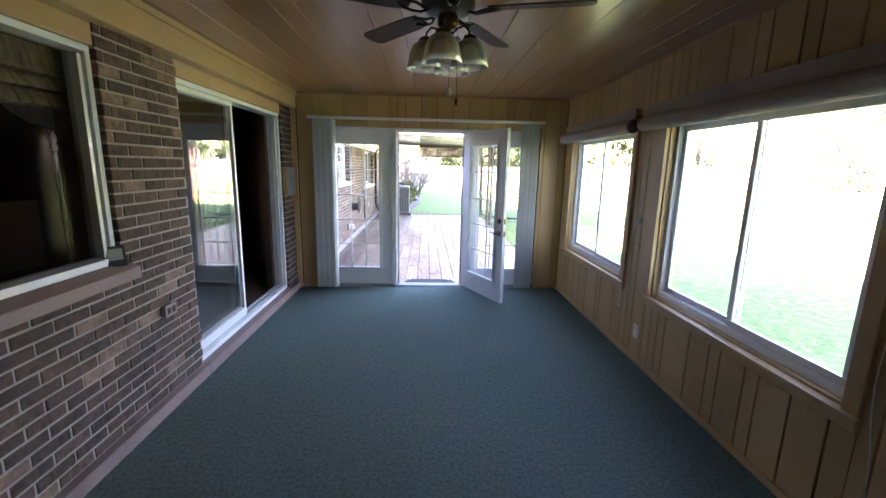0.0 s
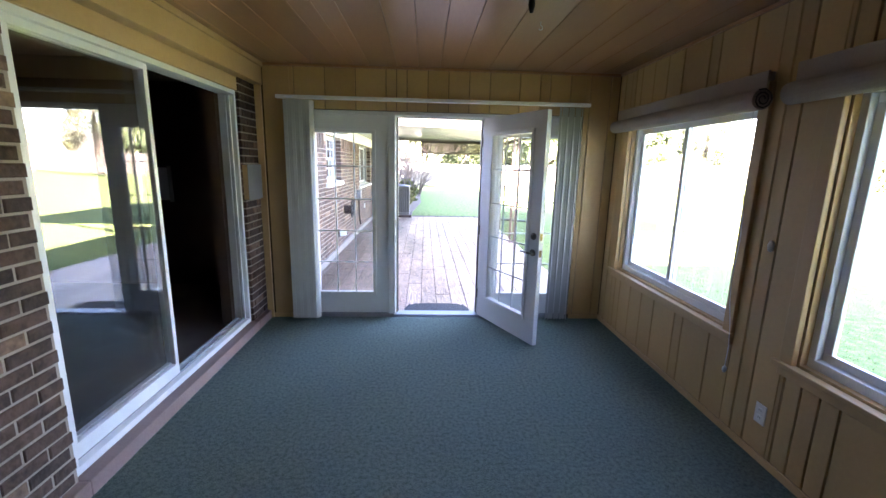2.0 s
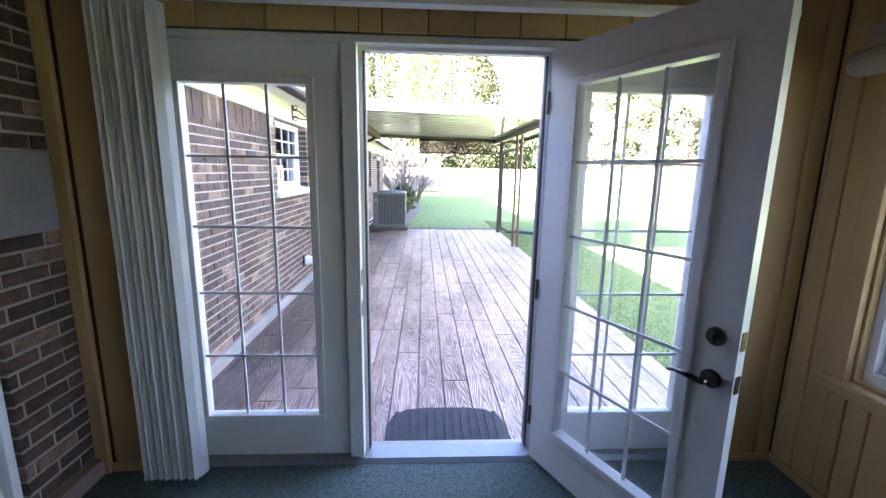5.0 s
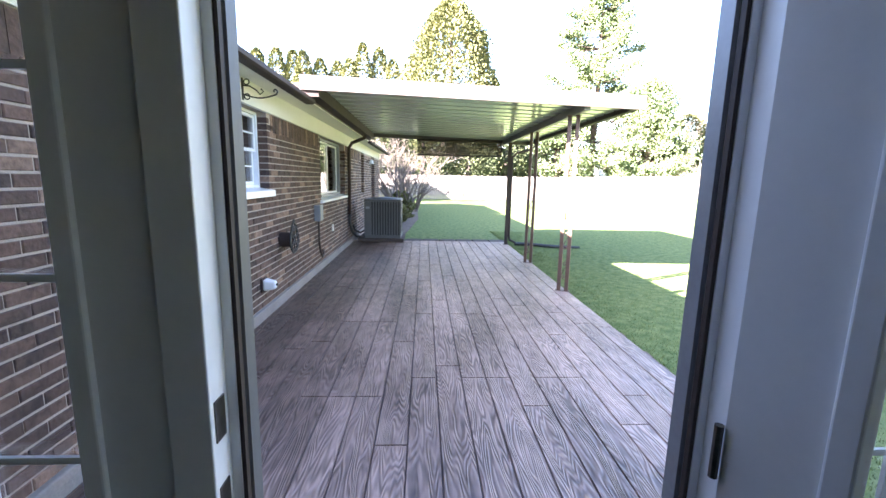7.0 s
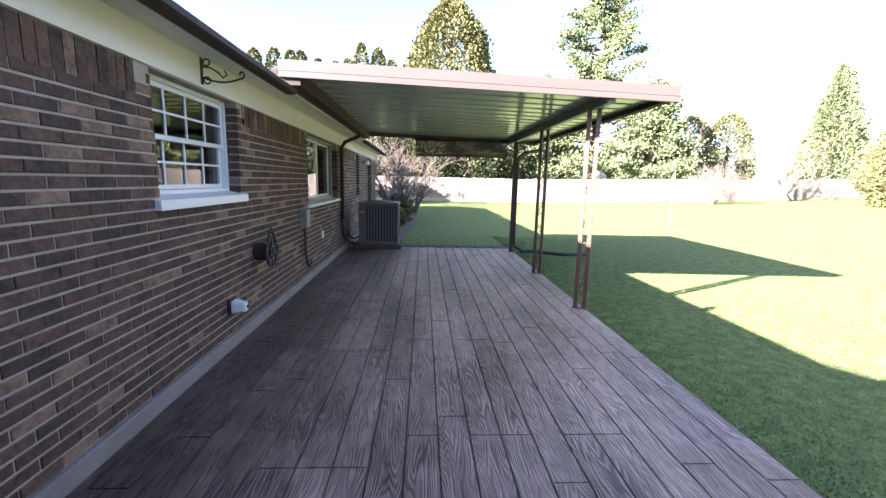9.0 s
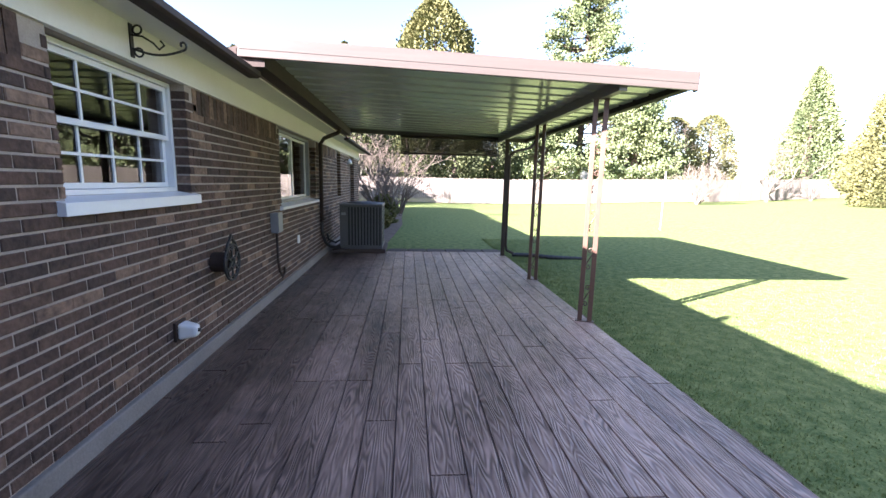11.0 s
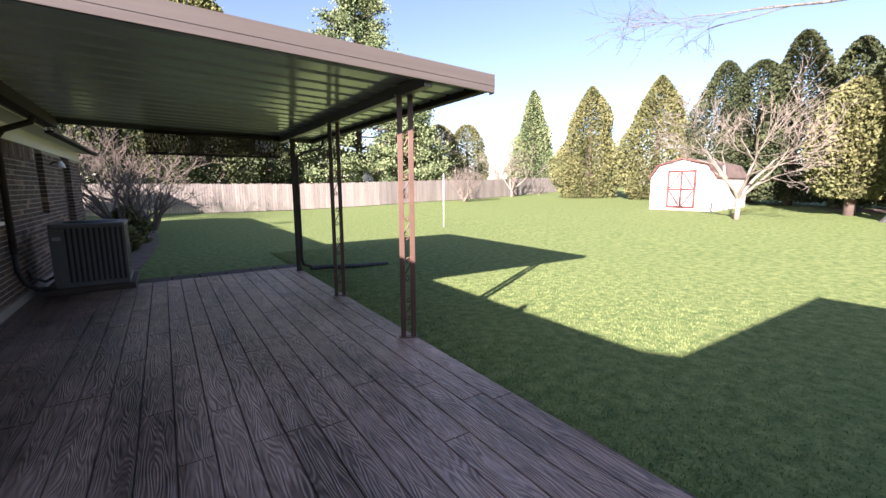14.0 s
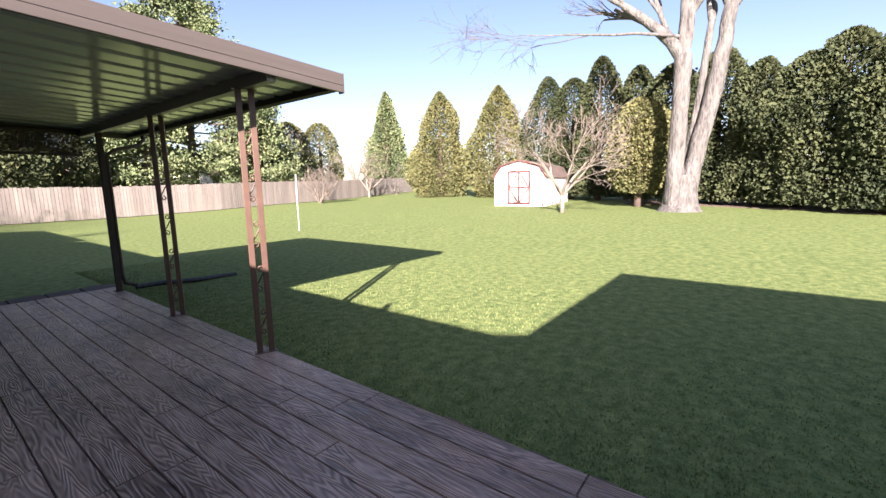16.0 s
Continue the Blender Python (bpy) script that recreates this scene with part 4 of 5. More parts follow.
# ---- things on the house wall ----
def sash_window(name, y0, y1, z0, z1, label, cols=4):
    w = thing(name, (-1.62, (y0 + y1) / 2, z0), label, "window", kind="structure")
    part("window_frame", ring(Acc(), "x", -1.69, -1.60, y0 + 0.003, y1 - 0.003, z0 + 0.06, z1 - 0.003, 0.03), M["vinyl"], w, "white frame", 0.003)
    zm = (z0 + 0.06 + z1) / 2
    for lo, hi, d in ((zm - 0.02, z1 - 0.035, 0.0), (z0 + 0.092, zm + 0.02, -0.03)):
        s = part("sash", ring(Acc(), "x", -1.645 + d, -1.618 + d, y0 + 0.035, y1 - 0.035, lo, hi, 0.032), M["vinyl"], w, "white sash", 0.002)
        hide_shadow(part("pane", B(-1.636 + d, -1.632 + d, y0 + 0.065, y1 - 0.065, lo + 0.03, hi - 0.03), M["glass"], s))
        for k in range(1, cols):
            c = y0 + 0.065 + (y1 - y0 - 0.13) * k / cols
            part("muntin", B(-1.6315 + d, -1.622 + d, c - 0.008, c + 0.008, lo + 0.03, hi - 0.03), M["vinyl"], s)
        part("muntin", B(-1.6215 + d, -1.6175 + d, y0 + 0.065, y1 - 0.065, (lo + hi) / 2 - 0.008, (lo + hi) / 2 + 0.008), M["vinyl"], s)
    part("window_sill", Acc().extrude([(-1.60, z0 + 0.06), (-1.46, z0 + 0.035), (-1.46, z0 - 0.03), (-1.50, z0 - 0.03), (-1.60, z0 + 0.005)], "y", y0 - 0.06, y1 + 0.06), M["vinyl"], w, "white sloping sill", 0.003)
    return w


sash_window("window_4", 8.52, 9.70, 1.22, 2.053, "white double hung window with grilles in brick")
w = thing("window_5", (-1.62, 13.08, 1.0), "dark framed sliding window with a white sill", "window", kind="structure")
part("window_frame", ring(Acc(), "x", -1.69, -1.61, 11.953, 14.017, 1.06, 2.05, 0.035), M["grey"], w, "grey metal frame", 0.003)
for a, b, dd in ((11.99, 13.05, 0.0), (12.99, 13.98, -0.03)):
    q = part("sash", ring(Acc(), "x", -1.66 + dd, -1.635 + dd, a, b, 1.097, 2.012, 0.035), M["vinyl"], w, "", 0.002)
    hide_shadow(part("pane", B(-1.65 + dd, -1.646 + dd, a + 0.033, b - 0.033, 1.13, 1.98), M["glass"], q))
part("window_sill", Acc().extrude([(-1.61, 1.06), (-1.455, 1.03), (-1.455, 0.99), (-1.50, 0.98), (-1.61, 1.0)], "y", 11.88, 14.08), M["vinyl"], w, "white sloping sill", 0.003)
structure("window_6", Acc().box(-1.66, -1.60, 16.304, 16.796, 1.004, 2.046), M["grey"], "narrow dark window in the brick wall", category="window")
structure("door_4", Acc().box(-1.68, -1.60, 18.404, 19.296, 0.004, 2.046), M["dark"], "dark side door in the brick wall", 0.004, category="door")

sb = thing("scroll_bracket", (-1.49, 9.10, 2.2), "black wrought iron plant hanger on the frieze", "bracket")
part("back_bar", B(-1.489, -1.478, 9.085, 9.115, 2.075, 2.262), M["black"], sb)
cur = [(-1.478 + 0.28 * k / 20, 9.10, 2.125 - 0.03 * math.sin(k / 20 * math.pi)) for k in range(21)]
end = cur[-1]
cur += [(end[0] + 0.028 * math.sin(q * 0.5) * (1 - q / 14), 9.10, end[2] + 0.03 - 0.03 * math.cos(q * 0.5) * (1 - q / 14)) for q in range(1, 12)]
part("arm", Acc().tube(cur, 0.007, 6), M["black"], sb, smooth=True)
for zz, s in ((2.225, 1), (2.11, -1)):
    pts = [(-1.47 + 0.035 * (1 - q / 20) * (1 - math.cos(q * 0.5)), 9.10, zz + s * 0.035 * (1 - q / 20) * math.sin(q * 0.5)) for q in range(15)]
    part("curl", Acc().tube(pts + [], 0.006, 6), M["black"], sb, smooth=True)
part("brace", Acc().tube([(-1.478, 9.10, 2.20), (-1.42, 9.10, 2.195), (-1.36, 9.10, 2.16), (-1.33, 9.10, 2.125), (-1.30, 9.10, 2.15), (-1.32, 9.10, 2.175)], 0.006, 6), M["black"], sb, smooth=True)

hr = thing("hose_reel", (-1.5, 9.97, 0.68), "dark cast iron hose hanger on the brick wall", "hose hanger")
part("drum", Acc().extrude([(9.97 + 0.085 * math.cos(a * math.pi / 10), 0.68 + 0.085 * math.sin(a * math.pi / 10)) for a in range(20)], "x", -1.5, -1.36), M["dark"], hr, "", 0.01)
ro = Acc()
circle = [(-1.345, 9.97 + 0.15 * math.cos(a * math.pi / 16), 0.68 + 0.15 * math.sin(a * math.pi / 16)) for a in range(33)]
ro.tube(circle, 0.011, 6)
for k in range(6):
    a = k * math.pi / 3
    pc = (-1.345, 9.97 + 0.085 * math.cos(a), 0.68 + 0.085 * math.sin(a))
    ro.tube([(-1.345, pc[1] + 0.045 * math.cos(b * math.pi / 8), pc[2] + 0.045 * math.sin(b * math.pi / 8)) for b in range(17)], 0.008, 6)
    ro.tube([(-1.345, 9.97, 0.68), (-1.345, 9.97 + 0.15 * math.cos(a + 0.5), 0.68 + 0.15 * math.sin(a + 0.5))], 0.008, 6)
for q0, q1 in ((-0.11, -0.035), (0.11, 0.035)):
    ro.tube([(-1.345, 9.97 + q0, 0.78), (-1.345, 9.97 + (q0 + q1) / 2, 0.845), (-1.345, 9.97 + q1 * 0.9, 0.87), (-1.345, 9.97, 0.915)], 0.011, 6)
ro.tube([(-1.345, 9.97 + 0.04 * math.cos(b * math.pi / 8), 0.845 + 0.04 * math.sin(b * math.pi / 8)) for b in range(17)], 0.008, 6)
part("rosette", ro, M["black"], hr, "cast rosette front", smooth=True)
tp = thing("spigot_cover", (-1.5, 9.37, 0.3), "white foam cover over the garden tap", "tap cover")
part("back_plate", B(-1.5, -1.478, 9.30, 9.44, 0.23, 0.37), M["dark"], tp, "dark gasket", 0.004)
part("dome", Acc().add([(-1.478, 9.31, 0.24), (-1.478, 9.43, 0.24), (-1.478, 9.43, 0.36), (-1.478, 9.31, 0.36), (-1.36, 9.335, 0.255), (-1.36, 9.405, 0.255), (-1.36, 9.405, 0.335), (-1.36, 9.335, 0.335)], [(0, 3, 2, 1), (4, 5, 6, 7), (0, 1, 5, 4), (1, 2, 6, 5), (2, 3, 7, 6), (3, 0, 4, 7)]), M["white"], tp, "white foam dome", 0.018)
part("toggle", Acc().tube([(-1.362, 9.37, 0.30), (-1.345, 9.37, 0.30)], 0.014, 10), M["black"], tp, "black knob", smooth=True)
eb = thing("electric_box", (-1.5, 11.55, 0.8), "grey electrical disconnect box with conduit", "electrical box")
part("box", B(-1.5, -1.41, 11.47, 11.63, 0.74, 0.98), M["grey"], eb, "", 0.006)
part("lid", B(-1.4098, -1.40, 11.465, 11.635, 0.75, 0.985), M["grey"], eb, "", 0.004)
part("conduit", Acc().tube([(-1.455, 11.56, 0.74), (-1.455, 11.56, 0.40), (-1.45, 11.60, 0.25), (-1.45, 11.72, 0.15), (-1.46, 11.85, 0.17), (-1.49, 11.95, 0.22)], 0.016, 8), M["dark"], eb, "dark flexible conduit", smooth=True)
ol = thing("wall_outlet", (-1.5, 12.7, 0.5), "small white weatherproof outlet on the brick", "outlet")
part("plate", B(-1.5, -1.48, 12.66, 12.74, 0.44, 0.56), M["white"], ol, "", 0.004)
dn = thing("downspout", (-1.45, 14.22, 1.2), "brown downspout with a bent lower hose", "downspout")
part("pipe", Acc().tube([(-1.10, 14.22, 2.29), (-1.12, 14.22, 2.23), (-1.38, 14.22, 2.12), (-1.445, 14.22, 2.02), (-1.45, 14.22, 0.62)], 0.036, 8), M["dark"], dn, smooth=True)
part("elbow_hose", Acc().tube([(-1.45, 14.22, 0.63), (-1.45, 14.23, 0.40), (-1.42, 14.33, 0.22), (-1.35, 14.5, 0.10), (-1.22, 14.75, 0.05)], 0.03, 8), M["black"], dn, smooth=True)
wl = thing("wall_light", (-1.45, 17.3, 1.85), "small outdoor wall light by the side door", "wall light")
part("arm", Acc().tube([(-1.5, 17.3, 1.85), (-1.42, 17.3, 1.90), (-1.35, 17.3, 1.87)], 0.012, 6), M["dark"], wl)
part("shade", Acc().lathe([(0.02, 0.05), (0.05, 0.0), (0.07, -0.07), (0.0, -0.07)], (-1.35, 17.3, 1.86), 12), M["white"], wl, smooth=True)

# outdoor air conditioner on its pad
ac = thing("air_conditioner", (-0.79, 15.2, 0.05), "grey outdoor air conditioner with vertical louvres", "air conditioner")
pad = structure("equipment_pad", B(-1.36, -0.31, 14.72, 15.72, PATIO, 0.02), M["concrete"], "dark stained equipment pad on the patio edge", 0.01)
pad.data.materials[0] = M["joint"]
ax0, ax1, ay0, ay1 = -1.215, -0.375, 14.79, 15.61
part("base_pan", B(ax0, ax1, ay0, ay1, 0.02, 0.085), M["acgrey"], ac, "", 0.01)
part("coil", B(ax0 + 0.03, ax1 - 0.03, ay0 + 0.03, ay1 - 0.03, 0.0855, 0.86), M["black"], ac, "black coil behind the louvres")
part("top_cover", B(ax0 - 0.005, ax1 + 0.005, ay0 - 0.005, ay1 + 0.005, 0.86, 0.925), M["acgrey"], ac, "", 0.022)
part("fan_guard", Acc().lathe([(0.33, 0.925), (0.30, 0.945), (0.10, 0.955), (0.0, 0.956)], ((ax0 + ax1) / 2, (ay0 + ay1) / 2, 0), 28), M["black"], ac, smooth=True)
for k in range(14):
    x = ax0 + 0.02 + (ax1 - ax0 - 0.04) * k / 13
    part("louvre", B(x - 0.014, x + 0.014, ay0 + 0.004, ay0 + 0.03, 0.0855, 0.8595), M["acgrey"], ac)
for k in range(14):
    yk = ay0 + 0.02 + (ay1 - ay0 - 0.04) * k / 13
    part("louvre", B(ax1 - 0.03, ax1 - 0.004, yk - 0.014, yk + 0.014, 0.0855, 0.8595), M["acgrey"], ac)
part("service_panel", B(ax0 - 0.003, ax0 + 0.16, ay0 - 0.004, ay0 + 0.0035, 0.09, 0.855), M["acgrey"], ac, "", 0.004)
part("brand_plate", B(ax0 + 0.03, ax0 + 0.12, ay0 - 0.008, ay0 - 0.0042, 0.70, 0.75), M["grey"], ac)
part("refrigerant_line", Acc().tube([(ax0 + 0.02, ay0 + 0.2, 0.2), (ax0 - 0.12, ay0 + 0.15, 0.12), (-1.46, ay0 + 0.1, 0.2), (-1.49, ay0 + 0.1, 0.32)], 0.022, 8), M["black"], ac, "black insulated line", smooth=True)


# ---- fence, shed, pole ----
def fence_run(a, b, label):
    f = thing("fence", (a[0], a[1], terrain(*a)), label, "fence", "garden fence")
    L = math.dist(a, b)
    u = Vector((b[0] - a[0], b[1] - a[1], 0)) / L
    nrm = Vector((-u.y, u.x, 0))
    r = random.Random(int(a[0] * 10))
    acc, rails = Acc(), Acc()
    n = int(L / 0.15)
    for k in range(n):
        c = Vector((a[0], a[1], 0)) + u * (k + 0.5) * L / n
        z = terrain(c.x, c.y)
        h = 1.80 + r.uniform(-0.025, 0.025)
        m = Matrix.Translation((c.x, c.y, z)) @ Matrix.Rotation(math.atan2(u.y, u.x) + r.uniform(-0.06, 0.06), 4, 'Z')
        acc.box(-0.068, 0.068, -0.011 + r.uniform(-0.004, 0.004), 0.011, 0.04, h, m)
    ob = part("picket_run", acc, M["fence"], f, "weathered grey vertical pickets")
    ob["kind"] = "stuff"
    for k in range(int(L / 2.4) + 1):
        c = Vector((a[0], a[1], 0)) + u * min(k * 2.4, L) + nrm * 0.1
        z = terrain(c.x, c.y)
        part("post", B(c.x - 0.045, c.x + 0.045, c.y - 0.045, c.y + 0.045, z - 0.2, z + 1.7), M["fence"], f)
    for hz in (0.35, 1.45):
        p0, p1 = Vector((*a, terrain(*a) + hz)) + nrm * 0.035, Vector((*b, terrain(*b) + hz)) + nrm * 0.035
        part("rail", Acc().tube([p0, p1], 0.035, 4), M["fence"], f)


fence_run((-12, 36.0), (14, 36.6), "weathered grey wooden picket fence behind the lawn")
fence_run((14, 36.6), (24, 38.4), "sunlit weathered wooden fence behind the lawn")
fence_run((24, 38.4), (43.5, 43.5), "sunlit pale wooden fence across the far lawn")

SX, SY = 21.8, 17.95
SZ = terrain(SX, SY)
sd = thing("garden_shed", (SX, SY, SZ), "pale garden shed with barn roof and dull red trim", "shed")
ms = Matrix.Translation((SX, SY, SZ)) @ Matrix.Rotation(math.atan2(-0.97, 0.08), 4, 'Z')


def placed(acc, m):
    acc.v = [tuple(m @ Vector(p)) for p in acc.v]
    return acc


# local: x along the front, y to the back, z up
HW = 1.52
gable = [(-HW, 0.0), (HW, 0.0), (HW, 1.62), (1.12, 2.2), (0, 2.5), (-1.12, 2.2), (-HW, 1.62)]
part("wall", placed(Acc().extrude(gable, "y", 0.0, 4.4), ms), M["shed"], sd, "pale painted siding")
def barn_roof(o, t):
    top = [(-HW - o, 1.58), (-1.16, 2.23), (0, 2.54), (1.16, 2.23), (HW + o, 1.58)]
    return top + [(x, z + t) for x, z in reversed(top)]


part("roof", placed(Acc().extrude(barn_roof(0.06, 0.05), "y", -0.08, 4.48), ms), M["shingle"], sd, "dark shingled barn roof")
part("roof_trim", placed(Acc().extrude(barn_roof(0.09, 0.07), "y", -0.13, -0.081), ms), M["red"], sd, "dull red roof edge")
dr = part("door", placed(B(-0.68, 0.68, -0.03, -0.004, 0.12, 2.0), ms), M["shed"], sd, "pale double door")
tr = ring(Acc(), "y", -0.05, -0.031, -0.68, 0.68, 0.12, 2.0, 0.11)
tr.box(-0.05, 0.05, -0.05, -0.031, 0.23, 1.89).box(-0.57, -0.05, -0.05, -0.031, 1.0, 1.09).box(0.05, 0.57, -0.05, -0.031, 1.0, 1.09)
part("door_trim", placed(tr, ms), M["red"], dr, "dull red door frame")
for s in (-1, 1):
    for z0, z1 in ((0.26, 0.96), (1.86, 1.12)):
        a, b = Vector((s * 0.08, -0.045, z0)), Vector((s * 0.55, -0.045, z1))
        part("door_brace", placed(Acc().tube([a, b], 0.035, 4), ms), M["red"], dr)
part("skid", placed(Acc().box(-HW, HW, 0.05, 4.35, -0.35, -0.002), ms), M["concrete"], sd)
pz = terrain(8.95, 20.2)
pp = thing("garden_pole", (8.95, 20.2, pz), "slim white pole standing in the lawn", "pole")
part("shaft", Acc().tube([(8.95, 20.2, pz - 0.1), (8.95, 20.2, pz + 2.0)], 0.014, 8), M["white"], pp, smooth=True)
part("ground_socket", Acc().lathe([(0.025, 0.08), (0.03, 0.0), (0.03, -0.1)], (8.95, 20.2, pz), 10), M["grey"], pp)


# ---- trees ----
def leaf_cloud(rng, n, shape, size, droop=0.0):
    """Small bent leaf clumps scattered where shape() puts them; each clump is two triangles."""
    acc = Acc()
    vs, fs = acc.v, acc.f
    for _ in range(n):
        p, out = shape()
        d = (out + Vector((rng.gauss(0, 0.5), rng.gauss(0, 0.5), rng.gauss(0, 0.5) - droop))).normalized()
        s = size * rng.uniform(0.6, 1.5)
        side = d.cross(Vector((rng.gauss(0, 1), rng.gauss(0, 1), rng.gauss(0, 1)))).normalized() * s * 0.5
        o = len(vs)
        tip = p + d * s
        up = d.cross(side) * 0.35
        vs += [tuple(p), tuple(p + d * s * 0.5 + side + up), tuple(tip), tuple(p + d * s * 0.5 - side + up)]
        fs += [(o, o + 1, o + 2), (o, o + 2, o + 3)]
    return acc


def conifer(name, at, height, width, material, label, seed, n=2600, size=0.28, profile=None, bare=0.0, category="tree", group=""):
    """Tapered trunk and a dense uneven crown of leaf clumps."""
    rng = random.Random(seed)
    x, y = at
    z = terrain(x, y)
    t = thing(name, (x, y, z), label, category, group)
    profile = profile or (lambda k: (min(1, (1 - k) * 1.9) ** 0.75) * (0.75 + 0.25 * min(1, k * 6)))
    part("trunk", Acc().tube([(x, y, z - 0.2), (x + 0.05, y, z + height * 0.4), (x, y, z + height * 0.93)], [width * 0.06 + 0.04, width * 0.035 + 0.03, 0.02], 8), M["darkbark"], t, smooth=True)
    lumps = [(rng.uniform(0, 6.28), rng.uniform(0, 1), rng.uniform(0.3, 0.9), rng.uniform(-0.28, 0.2)) for _ in range(36)]

    def shape():
        k = bare + (1 - bare) * rng.random() ** 1.15
        a = rng.uniform(0, 2 * math.pi)
        r = width / 2 * profile((k - bare) / (1 - bare))
        for la, lk, lw, lh in lumps:
            da = (a - la + math.pi) % (2 * math.pi) - math.pi
            r *= 1 + lh * math.exp(-(da / lw) ** 2 - ((k - lk) / 0.10) ** 2)
        r *= 1.06 - 0.45 * rng.random() ** 1.6
        if rng.random() < 0.08:
            r *= rng.uniform(1.04, 1.2)
        out = Vector((math.cos(a), math.sin(a), 0.45))
        return Vector((x + r * math.cos(a), y + r * math.sin(a), z + k * height)), out
    part("crown", leaf_cloud(rng, n, shape, size), material, t, "dense uneven crown of small leaf sprays")
    return t


def grow(acc, rng, p, d, length, r, depth, spread, tips, lift=0.1):
    """Branches that bend, taper and fork."""
    r = max(r, 0.0085)
    pts, rs = [p], [r]
    for k in range(4):
        d = (d + Vector((rng.gauss(0, 0.12), rng.gauss(0, 0.12), rng.gauss(0, 0.08) + lift * 0.3))).normalized()
        p = p + d * length / 4
        pts.append(p)
        rs.append(r * (1 - 0.11 * (k + 1)))
    acc.tube(pts, rs, 7 if r > 0.06 else (5 if r > 0.02 else 3), cap=False)
    if depth == 0:
        tips.append((p, d))
        return
    for k in range(3 if rng.random() < 0.6 else 2):
        q = rng.randint(2, 4)
        nd = (d + Vector((rng.gauss(0, spread), rng.gauss(0, spread), rng.gauss(0, spread * 0.7) + lift))).normalized()
        grow(acc, rng, pts[q], nd, length * rng.uniform(0.6, 0.85), rs[q] * rng.uniform(0.5, 0.72), depth - 1, spread, tips, lift)


def bare_tree(name, at, trunk, length, r, depth, spread, label, seed, material, stems=1, lift=0.1, lean=0.3, category="tree"):
    rng = random.Random(seed)
    x, y = at
    z = terrain(x, y)
    t = thing(name, (x, y, z), label, category)
    base = Vector((x, y, z - 0.1))
    tips = []
    if trunk:
        part("trunk", Acc().tube([base, base + Vector((0, 0, trunk * 0.5)), base + Vector((0.02, 0.03, trunk))], [r * 1.25, r, r * 0.95], 9), material, t, smooth=True)
        base = base + Vector((0.02, 0.03, trunk * 0.97))
    for k in range(stems):
        acc = Acc()
        a = 2 * math.pi * (k + rng.uniform(0, 0.5)) / stems
        grow(acc, rng, base, Vector((lean * math.cos(a), lean * math.sin(a), 1)).normalized(), length * rng.uniform(0.8, 1.1), r * 0.75, depth, spread, tips, lift)
        part("limb", acc, material, t, "bare branching limb", smooth=True)
    return t


# the big two-stemmed tree
bx_, by_ = 20.4, 9.7
bz_ = terrain(bx_, by_)
bt = thing("bare_tree", (bx_, by_, bz_), "huge bare tree with two pale grey trunks", "tree")
flare = Acc()
flare.lathe([(1.05, -0.2), (0.80, 0.08), (0.68, 0.3), (0.62, 0.7), (0.55, 1.15), (0.42, 1.5)], (bx_, by_, bz_), 26, 0.13, 7)
part("root_flare", flare, M["bark"], bt, "flared root base", smooth=True)
side = Vector((0.60, -0.80, 0))
away = Vector((0.80, 0.60, 0))
rng = random.Random(21)
# each stem: sideways, away, up at its joints, and its radii; limbs leave its top joint
STEMS = [
    ([(-0.24, 0, 0.3), (-0.30, 0, 1.6), (-0.27, 0, 3.2), (-0.24, 0, 4.8), (-0.28, 0, 6.3)], [0.42, 0.34, 0.31, 0.31, 0.33], [(-0.62, 0.1, 1.0, 0.27), (0.10, 0.1, 1.2, 0.24), (0.32, -0.2, 1.2, 0.22), (-0.2, 0.4, 1.1, 0.16)]),
    ([(0.24, 0.05, 0.3), (0.46, 0.05, 1.8), (0.80, 0.05, 3.4), (1.14, 0.05, 5.0), (1.36, 0.05, 6.6), (1.56, 0.05, 8.2)], [0.40, 0.33, 0.31, 0.32, 0.28, 0.25], [(-0.25, 0.1, 1.2, 0.20), (0.55, 0.2, 1.0, 0.20), (0.15, -0.3, 1.2, 0.17)]),
    ([(0.40, 0.42, 1.2), (0.55, 0.45, 2.8), (0.76, 0.50, 4.4), (0.98, 0.55, 6.2), (1.15, 0.6, 7.8)], [0.20, 0.18, 0.16, 0.15, 0.13], [(-0.1, 0.4, 1.2, 0.12), (0.5, 0.4, 1.0, 0.12)]),
]
for joints, radii, limbs in STEMS:
    pts = [Vector((bx_, by_, bz_ + u)) + side * s + away * w for s, w, u in joints]
    fine, fr_ = [], []
    for k in range(len(pts) - 1):
        for q in range(4):
            f = q / 4
            fine.append(pts[k].lerp(pts[k + 1], f) + Vector((rng.gauss(0, 0.012), rng.gauss(0, 0.012), 0)))
            fr_.append((radii[k] * (1 - f) + radii[k + 1] * f) * rng.uniform(0.96, 1.05))
    fine.append(pts[-1])
    fr_.append(radii[-1])
    stem = part("stem", Acc().tube(fine, fr_, 16), M["bark"], bt, "thick pale trunk", smooth=True)
    for s, w, u, r in limbs:
        acc, tips = Acc(), []
        grow(acc, rng, pts[-1] - Vector((0, 0, 0.15)), (side * s + away * w + Vector((0, 0, u))).normalized(), 3.3, r, 5, 0.36, tips, 0.10)
        part("limb", acc, M["bark"], stem, "bare branching limb", smooth=True)
low, tips = Acc(), []
grow(low, rng, Vector((bx_, by_, bz_ + 7.0)) - side * 0.5, (-side + Vector((0, 0, 0.22))).normalized(), 3.4, 0.075, 5, 0.45, tips, 0.0)
part("limb", low, M["bark"], bt, "bare side limb with drooping twigs", smooth=True)

